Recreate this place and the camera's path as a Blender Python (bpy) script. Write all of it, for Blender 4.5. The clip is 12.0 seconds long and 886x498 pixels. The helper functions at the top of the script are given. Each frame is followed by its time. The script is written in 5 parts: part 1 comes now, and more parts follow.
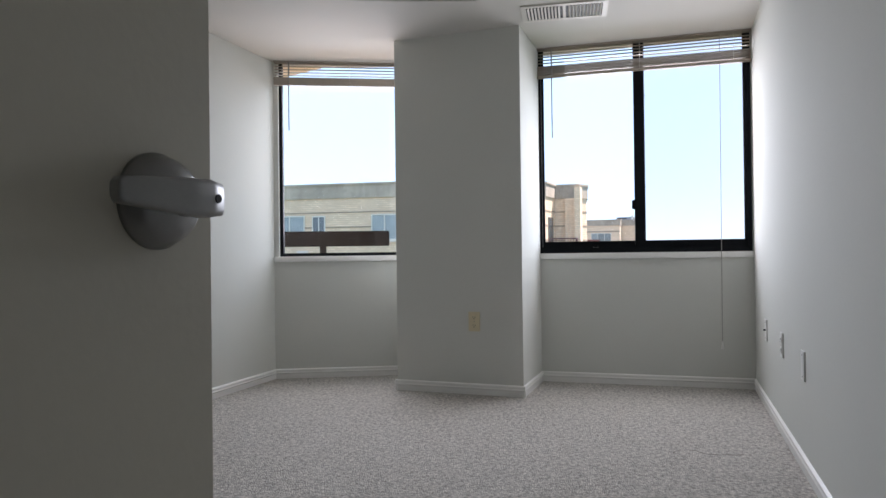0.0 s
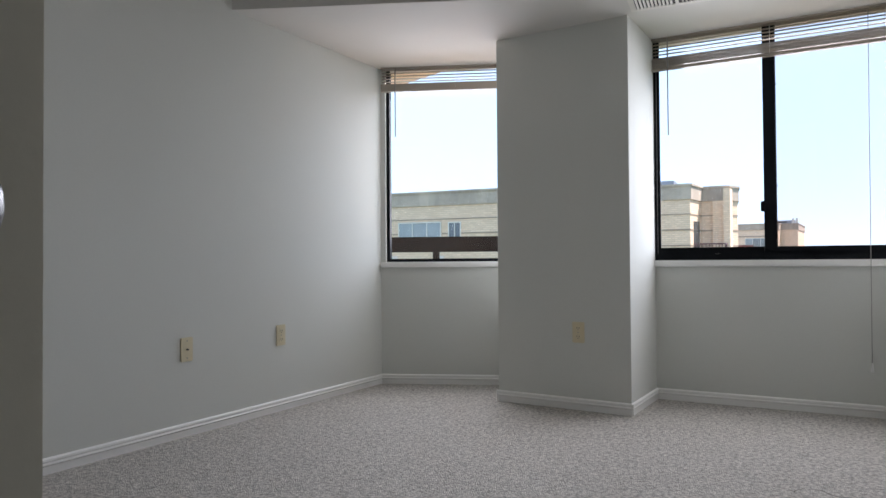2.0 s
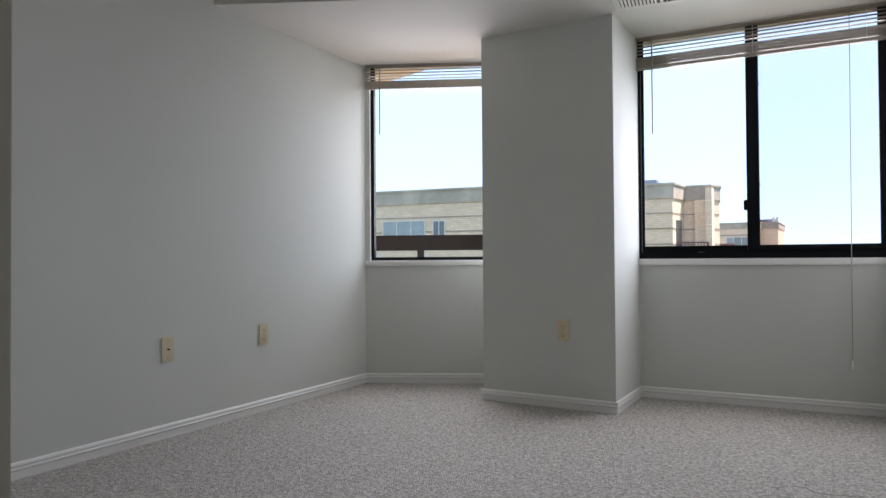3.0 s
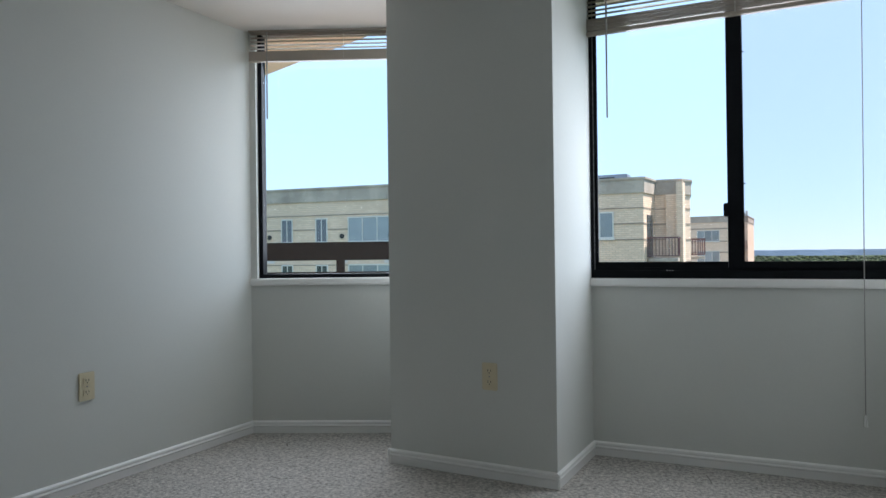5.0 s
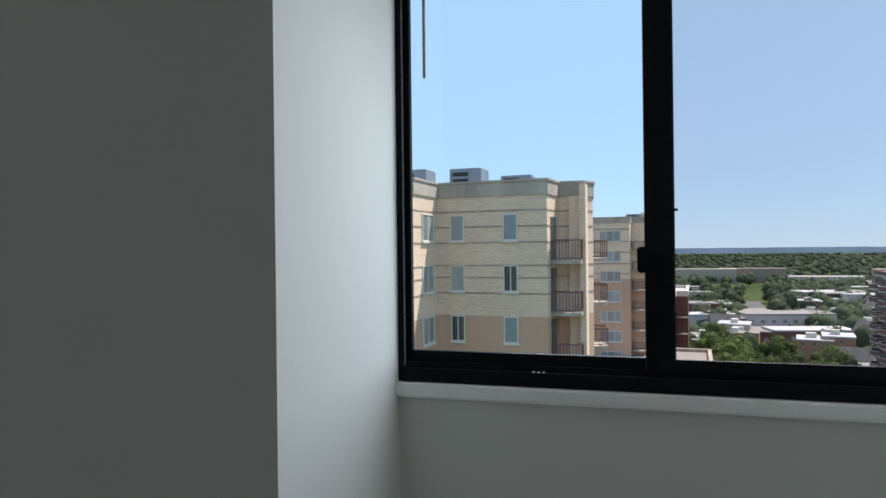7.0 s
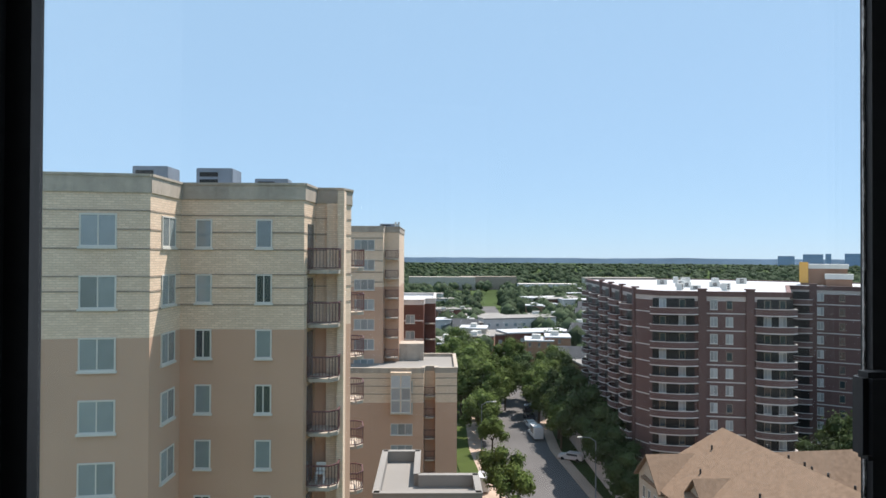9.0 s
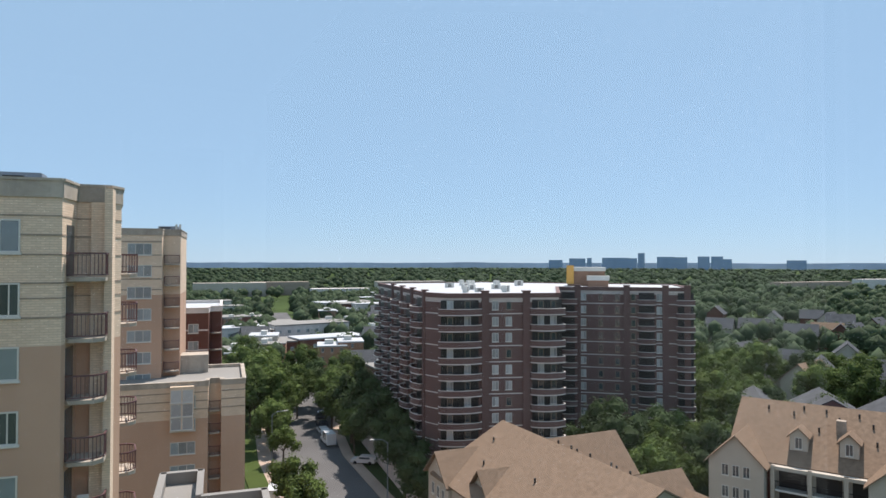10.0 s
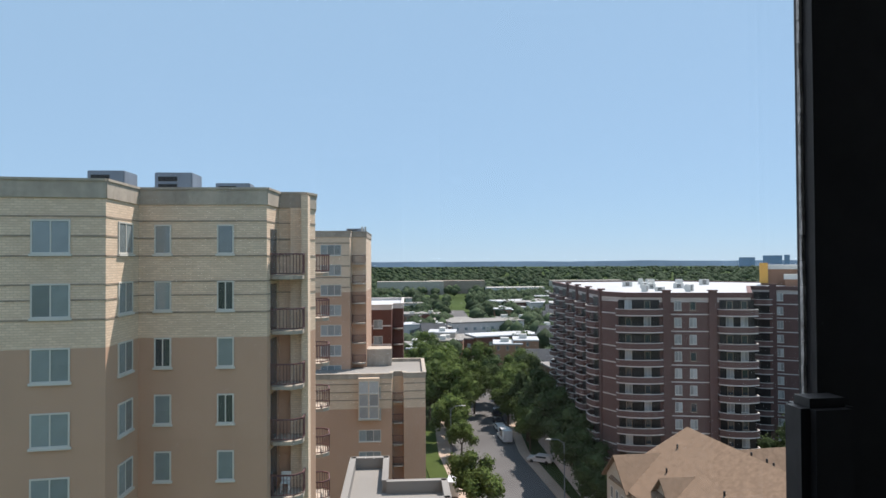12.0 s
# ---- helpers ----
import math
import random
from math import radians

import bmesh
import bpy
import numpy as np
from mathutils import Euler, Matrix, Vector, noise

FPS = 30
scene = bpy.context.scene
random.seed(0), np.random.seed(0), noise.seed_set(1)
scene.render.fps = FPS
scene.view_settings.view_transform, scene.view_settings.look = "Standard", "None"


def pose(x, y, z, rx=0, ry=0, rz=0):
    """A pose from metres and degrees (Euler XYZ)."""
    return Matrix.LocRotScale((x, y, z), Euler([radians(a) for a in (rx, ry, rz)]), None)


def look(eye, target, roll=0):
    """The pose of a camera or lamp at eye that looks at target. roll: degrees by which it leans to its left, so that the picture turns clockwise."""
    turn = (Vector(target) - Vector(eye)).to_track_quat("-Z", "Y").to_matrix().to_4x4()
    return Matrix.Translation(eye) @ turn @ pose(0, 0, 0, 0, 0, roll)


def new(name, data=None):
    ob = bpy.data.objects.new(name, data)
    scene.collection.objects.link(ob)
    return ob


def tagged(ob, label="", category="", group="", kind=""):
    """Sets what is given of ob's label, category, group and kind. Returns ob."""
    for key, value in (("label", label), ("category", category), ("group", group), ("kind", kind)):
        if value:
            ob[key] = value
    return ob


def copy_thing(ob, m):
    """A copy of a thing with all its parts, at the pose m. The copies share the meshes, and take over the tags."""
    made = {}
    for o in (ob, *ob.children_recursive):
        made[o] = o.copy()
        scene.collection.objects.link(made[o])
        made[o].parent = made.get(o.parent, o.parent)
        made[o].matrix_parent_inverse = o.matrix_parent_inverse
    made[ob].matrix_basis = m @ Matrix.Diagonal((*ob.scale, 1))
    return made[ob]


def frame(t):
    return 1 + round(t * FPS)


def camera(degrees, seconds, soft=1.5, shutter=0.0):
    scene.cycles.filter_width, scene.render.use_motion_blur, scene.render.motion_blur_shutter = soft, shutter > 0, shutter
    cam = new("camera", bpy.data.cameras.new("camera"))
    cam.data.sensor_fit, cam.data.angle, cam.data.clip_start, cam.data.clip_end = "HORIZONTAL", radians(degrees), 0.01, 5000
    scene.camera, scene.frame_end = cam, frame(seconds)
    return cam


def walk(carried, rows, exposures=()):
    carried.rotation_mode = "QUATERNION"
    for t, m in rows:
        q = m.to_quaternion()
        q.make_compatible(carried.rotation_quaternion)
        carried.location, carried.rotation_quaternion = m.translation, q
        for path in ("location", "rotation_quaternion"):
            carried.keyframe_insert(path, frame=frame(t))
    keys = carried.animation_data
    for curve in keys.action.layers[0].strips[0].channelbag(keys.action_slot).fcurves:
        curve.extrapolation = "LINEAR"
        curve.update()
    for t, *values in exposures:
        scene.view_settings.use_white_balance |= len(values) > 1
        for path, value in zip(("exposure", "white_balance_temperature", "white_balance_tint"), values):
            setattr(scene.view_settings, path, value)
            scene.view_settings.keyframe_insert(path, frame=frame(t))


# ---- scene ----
cam = camera(67.5, 12.0)
# seconds, x, y, z, heading, pitch, lean
PATH = [
    (0, 0.368, 0.334, 0.869, 19.21, 0.40, 0.70),
    (0.5, 0.387, 0.493, 0.856, 23.40, 0.63, 0.80),
    (1, 0.450, 0.546, 0.869, 28.59, 0.92, 0.80),
    (1.5, 0.510, 0.553, 0.871, 30.81, 1.00, 0.60),
    (2, 0.526, 0.549, 0.872, 31.23, 0.97, 0.40),
    (2.5, 0.517, 0.550, 0.873, 30.76, 0.92, 0.40),
    (3, 0.514, 0.563, 0.872, 29.87, 0.83, 0.40),
    (5, 0.380, 1.551, 0.994, 27.68, 0.29, 0.70),
    (5.5, 0.342, 1.932, 1.064, 27.38, 0.20, 0.70),
    (6, 0.296, 2.331, 1.132, 26.01, 0.14, 0.80),
    (6.5, 0.276, 2.747, 1.161, 22.95, 0.11, 0.90),
    (8.3, -0.064, 3.976, 1.275, 11.08, 0.21, -0.31),
    (8.5, -0.111, 4.067, 1.275, 8.75, 0.35, -0.29),
    (9, -0.175, 4.278, 1.275, -1.08, 0.58, -0.25),
    (9.5, -0.114, 4.488, 1.278, -9.07, 0.76, -0.16),
    (10, -0.059, 4.610, 1.274, -18.80, 1.03, -0.07),
    (10.5, -0.041, 4.676, 1.269, -26.97, 1.20, -0.08),
    (11, -0.054, 4.652, 1.264, -30.66, 1.13, 0.04),
    (11.5, -0.049, 4.600, 1.269, -20.87, 0.85, 0.26),
    (12, -0.046, 4.460, 1.255, -3.82, 0.96, 0.32),
]
walk(cam, [(t, pose(x, y, z, 90 + p, r, h)) for t, x, y, z, h, p, r in PATH],
     exposures=[(0, 1.58, 6650, 23), (1.5, 1.62, 6650, 23), (3.2, 1.52, 6650, 23), (5, 1.25, 6250, 16), (6.5, 0.78, 6250, 14), (8.3, 0.55, 6500, 14), (9.0, 0.52, 6500, 14), (9.5, 0.34, 6500, 15), (12, 0.34, 6500, 15)])

# ---- daylight ----
SUN_DIR = Vector((1.0, 1.0, 2.5)).normalized()
world = bpy.data.worlds.new("sky")
scene.world = world
world.use_nodes = True
nt = world.node_tree
sky = nt.nodes.new("ShaderNodeTexSky")
sky.sky_type = "NISHITA"
sky.sun_disc = False
sky.sun_elevation = math.asin(SUN_DIR.z)
sky.sun_rotation = math.atan2(SUN_DIR.x, SUN_DIR.y)
sky.altitude = 50
sky.air_density, sky.dust_density, sky.ozone_density = 0.8, 0.0, 4.0
veil = nt.nodes.new("ShaderNodeMix")  # thin summer haze over the whole sky
veil.data_type = "RGBA"
veil.inputs[0].default_value = 0.83
veil.inputs[7].default_value = (2.55, 4.05, 5.45, 1)
nt.links.new(sky.outputs[0], veil.inputs[6])
nt.links.new(veil.outputs[2], nt.nodes["Background"].inputs[0])
nt.nodes["Background"].inputs[1].default_value = 0.12
sun_data = bpy.data.lights.new("sun", "SUN")
sun_data.energy, sun_data.angle, sun_data.color = 5.0, radians(0.5), (1.0, 0.94, 0.85)
sun = new("sun", sun_data)
sun.matrix_world = look((0, 0, 200), Vector((0, 0, 200)) - SUN_DIR)

# the sky's light in the two window openings, falling slightly downwards
for name, at, turn, w, power in (("window_light", (0.24, 5.03, 1.56), 3.5, 1.1, 11.8), ("window_light.001", (-1.92, 4.80, 1.56), 25.5, 1.1, 10.0)):
    lamp = bpy.data.lights.new(name, "AREA")
    lamp.spread = radians(150)
    lamp.shape, lamp.size, lamp.size_y, lamp.energy, lamp.color = "RECTANGLE", w, 1.3, power, (0.84, 0.94, 1.0)
    new(name, lamp).matrix_world = pose(*at, -61, 0, turn)

# ---- materials ----
def material(name, colour, rough=0.7, metal=0.0, vary=0.15, scale=3.0, fine=40.0, bump=0.1, spec=0.4, piece=0.0, streak=0.0):
    """Paint, stone or cloth with variation at two scales, fine relief, and optionally vertical weather streaks."""
    m = bpy.data.materials.new(name)
    m.use_nodes = True
    n, l = m.node_tree.nodes, m.node_tree.links
    b = n["Principled BSDF"]
    b.inputs["Roughness"].default_value, b.inputs["Metallic"].default_value = rough, metal
    b.inputs["Specular IOR Level"].default_value = spec
    tc = n.new("ShaderNodeTexCoord")
    big, small = n.new("ShaderNodeTexNoise"), n.new("ShaderNodeTexNoise")
    big.inputs["Scale"].default_value, small.inputs["Scale"].default_value = scale, fine
    big.inputs["Detail"].default_value = 4
    l.new(tc.outputs["Object"], big.inputs["Vector"])
    l.new(tc.outputs["Object"], small.inputs["Vector"])
    add = n.new("ShaderNodeMath")
    add.operation = "MULTIPLY_ADD"
    l.new(small.outputs["Fac"], add.inputs[0])
    add.inputs[1].default_value = 0.5
    l.new(big.outputs["Fac"], add.inputs[2])
    last = add.outputs[0]
    if streak:
        mp, st = n.new("ShaderNodeMapping"), n.new("ShaderNodeTexNoise")
        mp.inputs["Scale"].default_value = (1.2, 1.2, 0.12)
        st.inputs["Scale"].default_value = 1.0
        l.new(tc.outputs["Object"], mp.inputs["Vector"])
        l.new(mp.outputs[0], st.inputs["Vector"])
        s = n.new("ShaderNodeMath")
        s.operation = "MULTIPLY_ADD"
        l.new(st.outputs["Fac"], s.inputs[0])
        s.inputs[1].default_value = streak
        l.new(last, s.inputs[2])
        last = s.outputs[0]
    if piece:
        info, p = n.new("ShaderNodeObjectInfo"), n.new("ShaderNodeMath")
        p.operation = "MULTIPLY_ADD"
        l.new(info.outputs["Random"], p.inputs[0])
        p.inputs[1].default_value = piece
        l.new(last, p.inputs[2])
        last = p.outputs[0]
    ramp = n.new("ShaderNodeMapRange")
    lo, hi = 0.45, 1.05 + streak + piece
    ramp.inputs[1].default_value, ramp.inputs[2].default_value = lo, hi
    l.new(last, ramp.inputs[0])
    mix = n.new("ShaderNodeMix")
    mix.data_type = "RGBA"
    c = Vector(colour)
    mix.inputs[6].default_value = (*(c * (1 - vary)), 1)
    mix.inputs[7].default_value = (*[min(1, v * (1 + vary)) for v in c], 1)
    l.new(ramp.outputs[0], mix.inputs[0])
    l.new(mix.outputs[2], b.inputs["Base Color"])
    if bump:
        bp = n.new("ShaderNodeBump")
        bp.inputs["Strength"].default_value = bump
        bp.inputs["Distance"].default_value = 0.01
        l.new(small.outputs["Fac"], bp.inputs["Height"])
        l.new(bp.outputs[0], b.inputs["Normal"])
    return m


def glass_material(name, tint=(1, 1, 1)):
    m = bpy.data.materials.new(name)
    m.use_nodes = True
    n, l = m.node_tree.nodes, m.node_tree.links
    n.remove(n["Principled BSDF"])
    tr, gl, mx = n.new("ShaderNodeBsdfTransparent"), n.new("ShaderNodeBsdfGlossy"), n.new("ShaderNodeMixShader")
    tr.inputs[0].default_value = (*tint, 1)
    gl.inputs["Roughness"].default_value = 0.02
    mx.inputs[0].default_value = 0.03; l.new(tr.outputs[0], mx.inputs[1]); l.new(gl.outputs[0], mx.inputs[2])
    l.new(mx.outputs[0], n["Material Output"].inputs[0])
    return m


def brick_material(name, colour, mortar, scale=1.0, vary=0.12):
    m = material(name, colour, 0.85, vary=vary, scale=0.35, fine=6, bump=0.05, streak=0.35)
    n, l = m.node_tree.nodes, m.node_tree.links
    b = n["Principled BSDF"]
    src = b.inputs["Base Color"].links[0].from_socket
    tc, br, sep, cmb = n.new("ShaderNodeTexCoord"), n.new("ShaderNodeTexBrick"), n.new("ShaderNodeSeparateXYZ"), n.new("ShaderNodeCombineXYZ")
    l.new(tc.outputs["Object"], sep.inputs[0])
    ad = n.new("ShaderNodeMath")
    l.new(sep.outputs[0], ad.inputs[0]); l.new(sep.outputs[1], ad.inputs[1])
    l.new(ad.outputs[0], cmb.inputs[0]); l.new(sep.outputs[2], cmb.inputs[1])
    l.new(cmb.outputs[0], br.inputs["Vector"])
    br.inputs["Scale"].default_value = scale
    br.inputs["Brick Width"].default_value, br.inputs["Row Height"].default_value = 0.30, 0.1
    br.inputs["Mortar Size"].default_value = 0.012
    br.inputs["Color1"].default_value, br.inputs["Color2"].default_value = (1, 1, 1, 1), (0.86, 0.84, 0.82, 1)
    br.inputs["Mortar"].default_value = (*mortar, 1)
    mx = n.new("ShaderNodeMix")
    mx.data_type, mx.blend_type = "RGBA", "MULTIPLY"
    mx.inputs[0].default_value = 1
    l.new(src, mx.inputs[6]); l.new(br.outputs[0], mx.inputs[7])
    l.new(mx.outputs[2], b.inputs["Base Color"])
    return m


WALL = material("wall_paint", (0.64, 0.645, 0.605), 0.85, vary=0.025, scale=1.2, fine=90, bump=0.015, spec=0.15)
CEIL = material("ceiling_paint", (0.64, 0.62, 0.585), 0.8, vary=0.02, scale=1.5, fine=160, bump=0.1)
TRIM = material("trim_paint", (0.86, 0.85, 0.82), 0.35, vary=0.02, scale=2, fine=60, bump=0.02)
# off-white door paint, darkened to carry the shade on the door
DOOR = material("shaded_door_paint", (0.53, 0.50, 0.42), 0.4, vary=0.03, scale=2, fine=90, bump=0.03)
CARPET = material("carpet", (0.51, 0.48, 0.44), 0.98, vary=0.62, scale=68, fine=170, bump=1.0, spec=0.05)
n_, l_ = CARPET.node_tree.nodes, CARPET.node_tree.links  # short dark creases where the pile parts
co, bend, vor, lim, patch, gate, both, dark = [n_.new("ShaderNode" + k) for k in ("TexCoord", "TexNoise", "TexVoronoi", "Math", "TexNoise", "Math", "Math", "Mix")]
bend.inputs["Scale"].default_value, patch.inputs["Scale"].default_value = 3.0, 1.7
shift = n_.new("ShaderNodeVectorMath")
shift.operation = "MULTIPLY_ADD"
shift.inputs[1].default_value = (0.35, 0.35, 0.0)
l_.new(co.outputs["Object"], bend.inputs["Vector"]); l_.new(co.outputs["Object"], patch.inputs["Vector"])
l_.new(bend.outputs["Color"], shift.inputs[0]); l_.new(co.outputs["Object"], shift.inputs[2])
vor.feature = "DISTANCE_TO_EDGE"
vor.inputs["Scale"].default_value = 1.5
l_.new(shift.outputs[0], vor.inputs["Vector"])
lim.operation, lim.inputs[1].default_value = "LESS_THAN", 0.0035
gate.operation, gate.inputs[1].default_value = "GREATER_THAN", 0.63
both.operation = "MULTIPLY"
l_.new(vor.outputs["Distance"], lim.inputs[0]); l_.new(patch.outputs["Fac"], gate.inputs[0])
l_.new(lim.outputs[0], both.inputs[0]); l_.new(gate.outputs[0], both.inputs[1])
dark.data_type = "RGBA"
dark.inputs[7].default_value = (0.22, 0.20, 0.185, 1)
pile = n_["Principled BSDF"].inputs["Base Color"]
l_.new(both.outputs[0], dark.inputs[0]); l_.new(pile.links[0].from_socket, dark.inputs[6])
l_.new(dark.outputs[2], pile)
IVORY = material("ivory_plastic", (0.66, 0.58, 0.40), 0.4, vary=0.04, scale=10, bump=0)
WHITEP = material("white_plastic", (0.75, 0.75, 0.72), 0.4, vary=0.03, scale=10, bump=0)
SLOT = material("dark_slot", (0.02, 0.02, 0.02), 0.6, bump=0)
BLACK = material("dark_bronze_aluminium", (0.009, 0.010, 0.012), 0.6, vary=0.3, scale=6, fine=80, bump=0.05, spec=0.06)
BLIND = material("blind_vinyl", (0.36, 0.315, 0.265), 0.45, vary=0.05, scale=4, bump=0.02)
CHROME = material("satin_nickel", (0.30, 0.30, 0.30), 0.38, metal=0.9, vary=0.06, scale=20, fine=200, bump=0.01)
VENTM = material("vent_enamel", (0.70, 0.67, 0.62), 0.45, vary=0.05, scale=8, bump=0.02)
GLASS = glass_material("window_glass")
SCREEN_GLASS = glass_material("screened_window_glass", (0.92, 0.88, 0.87))
RAILM = material("brown_painted_steel", (0.022, 0.019, 0.018), 0.6, vary=0.25, scale=3, bump=0.05, spec=0.1)
SOFFITM = material("balcony_concrete", (0.88, 0.69, 0.57), 0.85, vary=0.06, scale=0.8, fine=30, bump=0.1)
CREAM = brick_material("cream_brick", (0.79, 0.62, 0.47), (0.74, 0.72, 0.68))
TAN = material("tan_stucco", (0.52, 0.335, 0.235), 0.9, vary=0.12, scale=0.25, fine=12, bump=0.15, streak=0.3)
CAP = material("weathered_precast", (0.40, 0.345, 0.285), 0.9, vary=0.65, scale=0.6, fine=5, bump=0.1, streak=0.9)
STRIPE = material("brown_band_brick", (0.34, 0.27, 0.21), 0.9, vary=0.3, scale=0.8, fine=8, bump=0.1)
BROWN = brick_material("brown_brick", (0.17, 0.10, 0.09), (0.85, 0.85, 0.85), vary=0.16)
PALE = material("pale_concrete_band", (0.64, 0.58, 0.54), 0.85, vary=0.15, scale=0.5, bump=0.1)
REDB = brick_material("red_brick", (0.15, 0.062, 0.045), (0.8, 0.8, 0.8), vary=0.16)
PANE = material("building_glass", (0.05, 0.065, 0.075), 0.06, vary=0.5, scale=0.6, fine=2, bump=0, spec=0.9, piece=0.8)
# pale curtains, with the sky's reflection on wide panes put into the colour
CURTAIN_SKY = material("curtain_sky_glass", (0.24, 0.28, 0.29), 0.1, vary=0.45, scale=0.7, fine=3, bump=0, spec=0.8, piece=0.8)
FRAMEW = material("pale_window_frame", (0.62, 0.60, 0.55), 0.5, vary=0.05, scale=1, bump=0)
MAROON = material("maroon_railing", (0.13, 0.06, 0.06), 0.5, vary=0.15, scale=1, bump=0)
ROOFW = material("white_roof_membrane", (0.46, 0.47, 0.48), 0.8, vary=0.12, scale=0.15, fine=1, bump=0.05)
ROOFG = material("grey_roof_gravel", (0.25, 0.235, 0.215), 0.9, vary=0.15, scale=0.2, fine=8, bump=0.1)
SHINGLE = material("tan_shingles", (0.225, 0.155, 0.107), 0.95, vary=0.26, scale=2.2, fine=9, bump=0.4, spec=0.1)
SLATE = material("grey_shingles", (0.095, 0.097, 0.102), 0.95, vary=0.25, scale=0.5, fine=7, bump=0.3, spec=0.05)
SIDING = material("grey_beige_siding", (0.47, 0.41, 0.34), 0.75, vary=0.06, scale=0.8, fine=10, bump=0.05)
METALB = material("roof_unit_metal", (0.25, 0.28, 0.32), 0.5, metal=0.4, vary=0.2, scale=1, bump=0)
ASPHALT = material("asphalt", (0.115, 0.11, 0.108), 0.95, vary=0.2, scale=0.12, fine=4, bump=0.1)
WALKM = material("concrete_paving", (0.42, 0.32, 0.25), 0.9, vary=0.15, scale=0.3, fine=3, bump=0.05)
GRASS = material("ground_green", (0.06, 0.085, 0.035), 0.98, vary=0.45, scale=0.02, fine=0.3, bump=0.3, spec=0.0)
BARK = material("bark", (0.10, 0.075, 0.055), 0.95, vary=0.3, scale=2, fine=20, bump=0.5)
CARW = material("white_car_paint", (0.7, 0.7, 0.7), 0.25, vary=0.03, bump=0)
CARD = material("dark_car_paint", (0.04, 0.045, 0.06), 0.25, vary=0.1, bump=0)
TYRE = material("rubber", (0.02, 0.02, 0.02), 0.8, bump=0)
ORANGE = material("orange_fabric_screen", (0.75, 0.40, 0.10), 0.8, vary=0.1, bump=0)
STRIP = material("worn_pile_strip", (0.15, 0.15, 0.155), 0.9, vary=0.8, scale=60, fine=200, bump=0.3)
CORD = material("grey_cord", (0.30, 0.29, 0.27), 0.6, vary=0.05, bump=0)
# dark colour stands in for the shade inside recessed balconies
RECESS_SHADE = material("recess_shade_glass", (0.03, 0.028, 0.028), 0.35, vary=0.4, scale=0.5, fine=2, bump=0, spec=0.25, piece=0.6)
BLINDS = material("white_blinds_behind_glass", (0.40, 0.41, 0.41), 0.2, vary=0.5, scale=0.5, fine=2, bump=0, spec=0.6, piece=1.0)
HUTB = brick_material("orange_tan_brick", (0.36, 0.20, 0.13), (0.85, 0.85, 0.85), vary=0.16)
STUCCO = material("pale_stucco", (0.52, 0.49, 0.44), 0.9, vary=0.08, scale=0.3, fine=6, bump=0.1, streak=0.3)
AWNING = material("dark_green_canvas", (0.025, 0.06, 0.055), 0.8, vary=0.15, bump=0)
# tower blue is distance haze put into the base colour
HAZEBLUE = material("hazed_tower", (0.27, 0.36, 0.50), 0.8, vary=0.1, scale=0.05, bump=0)


def leaf_material(name, colour):
    m = material(name, colour, 0.7, vary=0.5, scale=0.35, fine=3, bump=0, spec=0.06, piece=0.5)
    n, l = m.node_tree.nodes, m.node_tree.links
    b = n["Principled BSDF"]
    geo, mul = n.new("ShaderNodeNewGeometry"), n.new("ShaderNodeMix")
    src = b.inputs["Base Color"].links[0].from_socket
    mul.data_type, mul.blend_type = "RGBA", "MULTIPLY"
    mr = n.new("ShaderNodeMapRange")
    mr.inputs[3].default_value, mr.inputs[4].default_value = 0.65, 1.3
    l.new(geo.outputs["Random Per Island"], mr.inputs[0])
    mul.inputs[0].default_value = 1
    l.new(src, mul.inputs[6]); l.new(mr.outputs[0], mul.inputs[7])
    l.new(mul.outputs[2], b.inputs["Base Color"])
    tl, mx = n.new("ShaderNodeBsdfTranslucent"), n.new("ShaderNodeMixShader")
    mx.inputs[0].default_value = 0.35
    l.new(mul.outputs[2], tl.inputs[0])
    l.new(b.outputs[0], mx.inputs[1]); l.new(tl.outputs[0], mx.inputs[2])
    l.new(mx.outputs[0], n["Material Output"].inputs[0])
    return m


LEAF = leaf_material("green_leaves", (0.105, 0.145, 0.042))
LEAF2 = leaf_material("dark_green_leaves", (0.068, 0.10, 0.04))
LEAF3 = leaf_material("far_leaves", (0.066, 0.094, 0.050))
# hill colour carries the blue haze of the distance
RIDGE = material("hazed_hills", (0.085, 0.13, 0.18), 0.95, vary=0.2, scale=0.004, fine=0.02, bump=0, spec=0.0)


# ---- building helpers ----
def add_box(bm, a, b, m=None):
    """A box between two corners, turned by the matrix m."""
    vs = [bm.verts.new((x, y, z)) for x in (a[0], b[0]) for y in (a[1], b[1]) for z in (a[2], b[2])]
    if m is not None:
        for v in vs:
            v.co = m @ v.co
    for q in ((0, 1, 3, 2), (4, 6, 7, 5), (0, 4, 5, 1), (2, 3, 7, 6), (0, 2, 6, 4), (1, 5, 7, 3)):
        bm.faces.new([vs[i] for i in q])


def add_prism(bm, pts, z0, z1):
    """An upright block over a plan polygon given anticlockwise."""
    lo, hi = [bm.verts.new((x, y, z0)) for x, y in pts], [bm.verts.new((x, y, z1)) for x, y in pts]
    bm.faces.new(hi)
    bm.faces.new(lo[::-1])
    for i in range(len(pts)):
        j = (i + 1) % len(pts)
        bm.faces.new((lo[i], lo[j], hi[j], hi[i]))


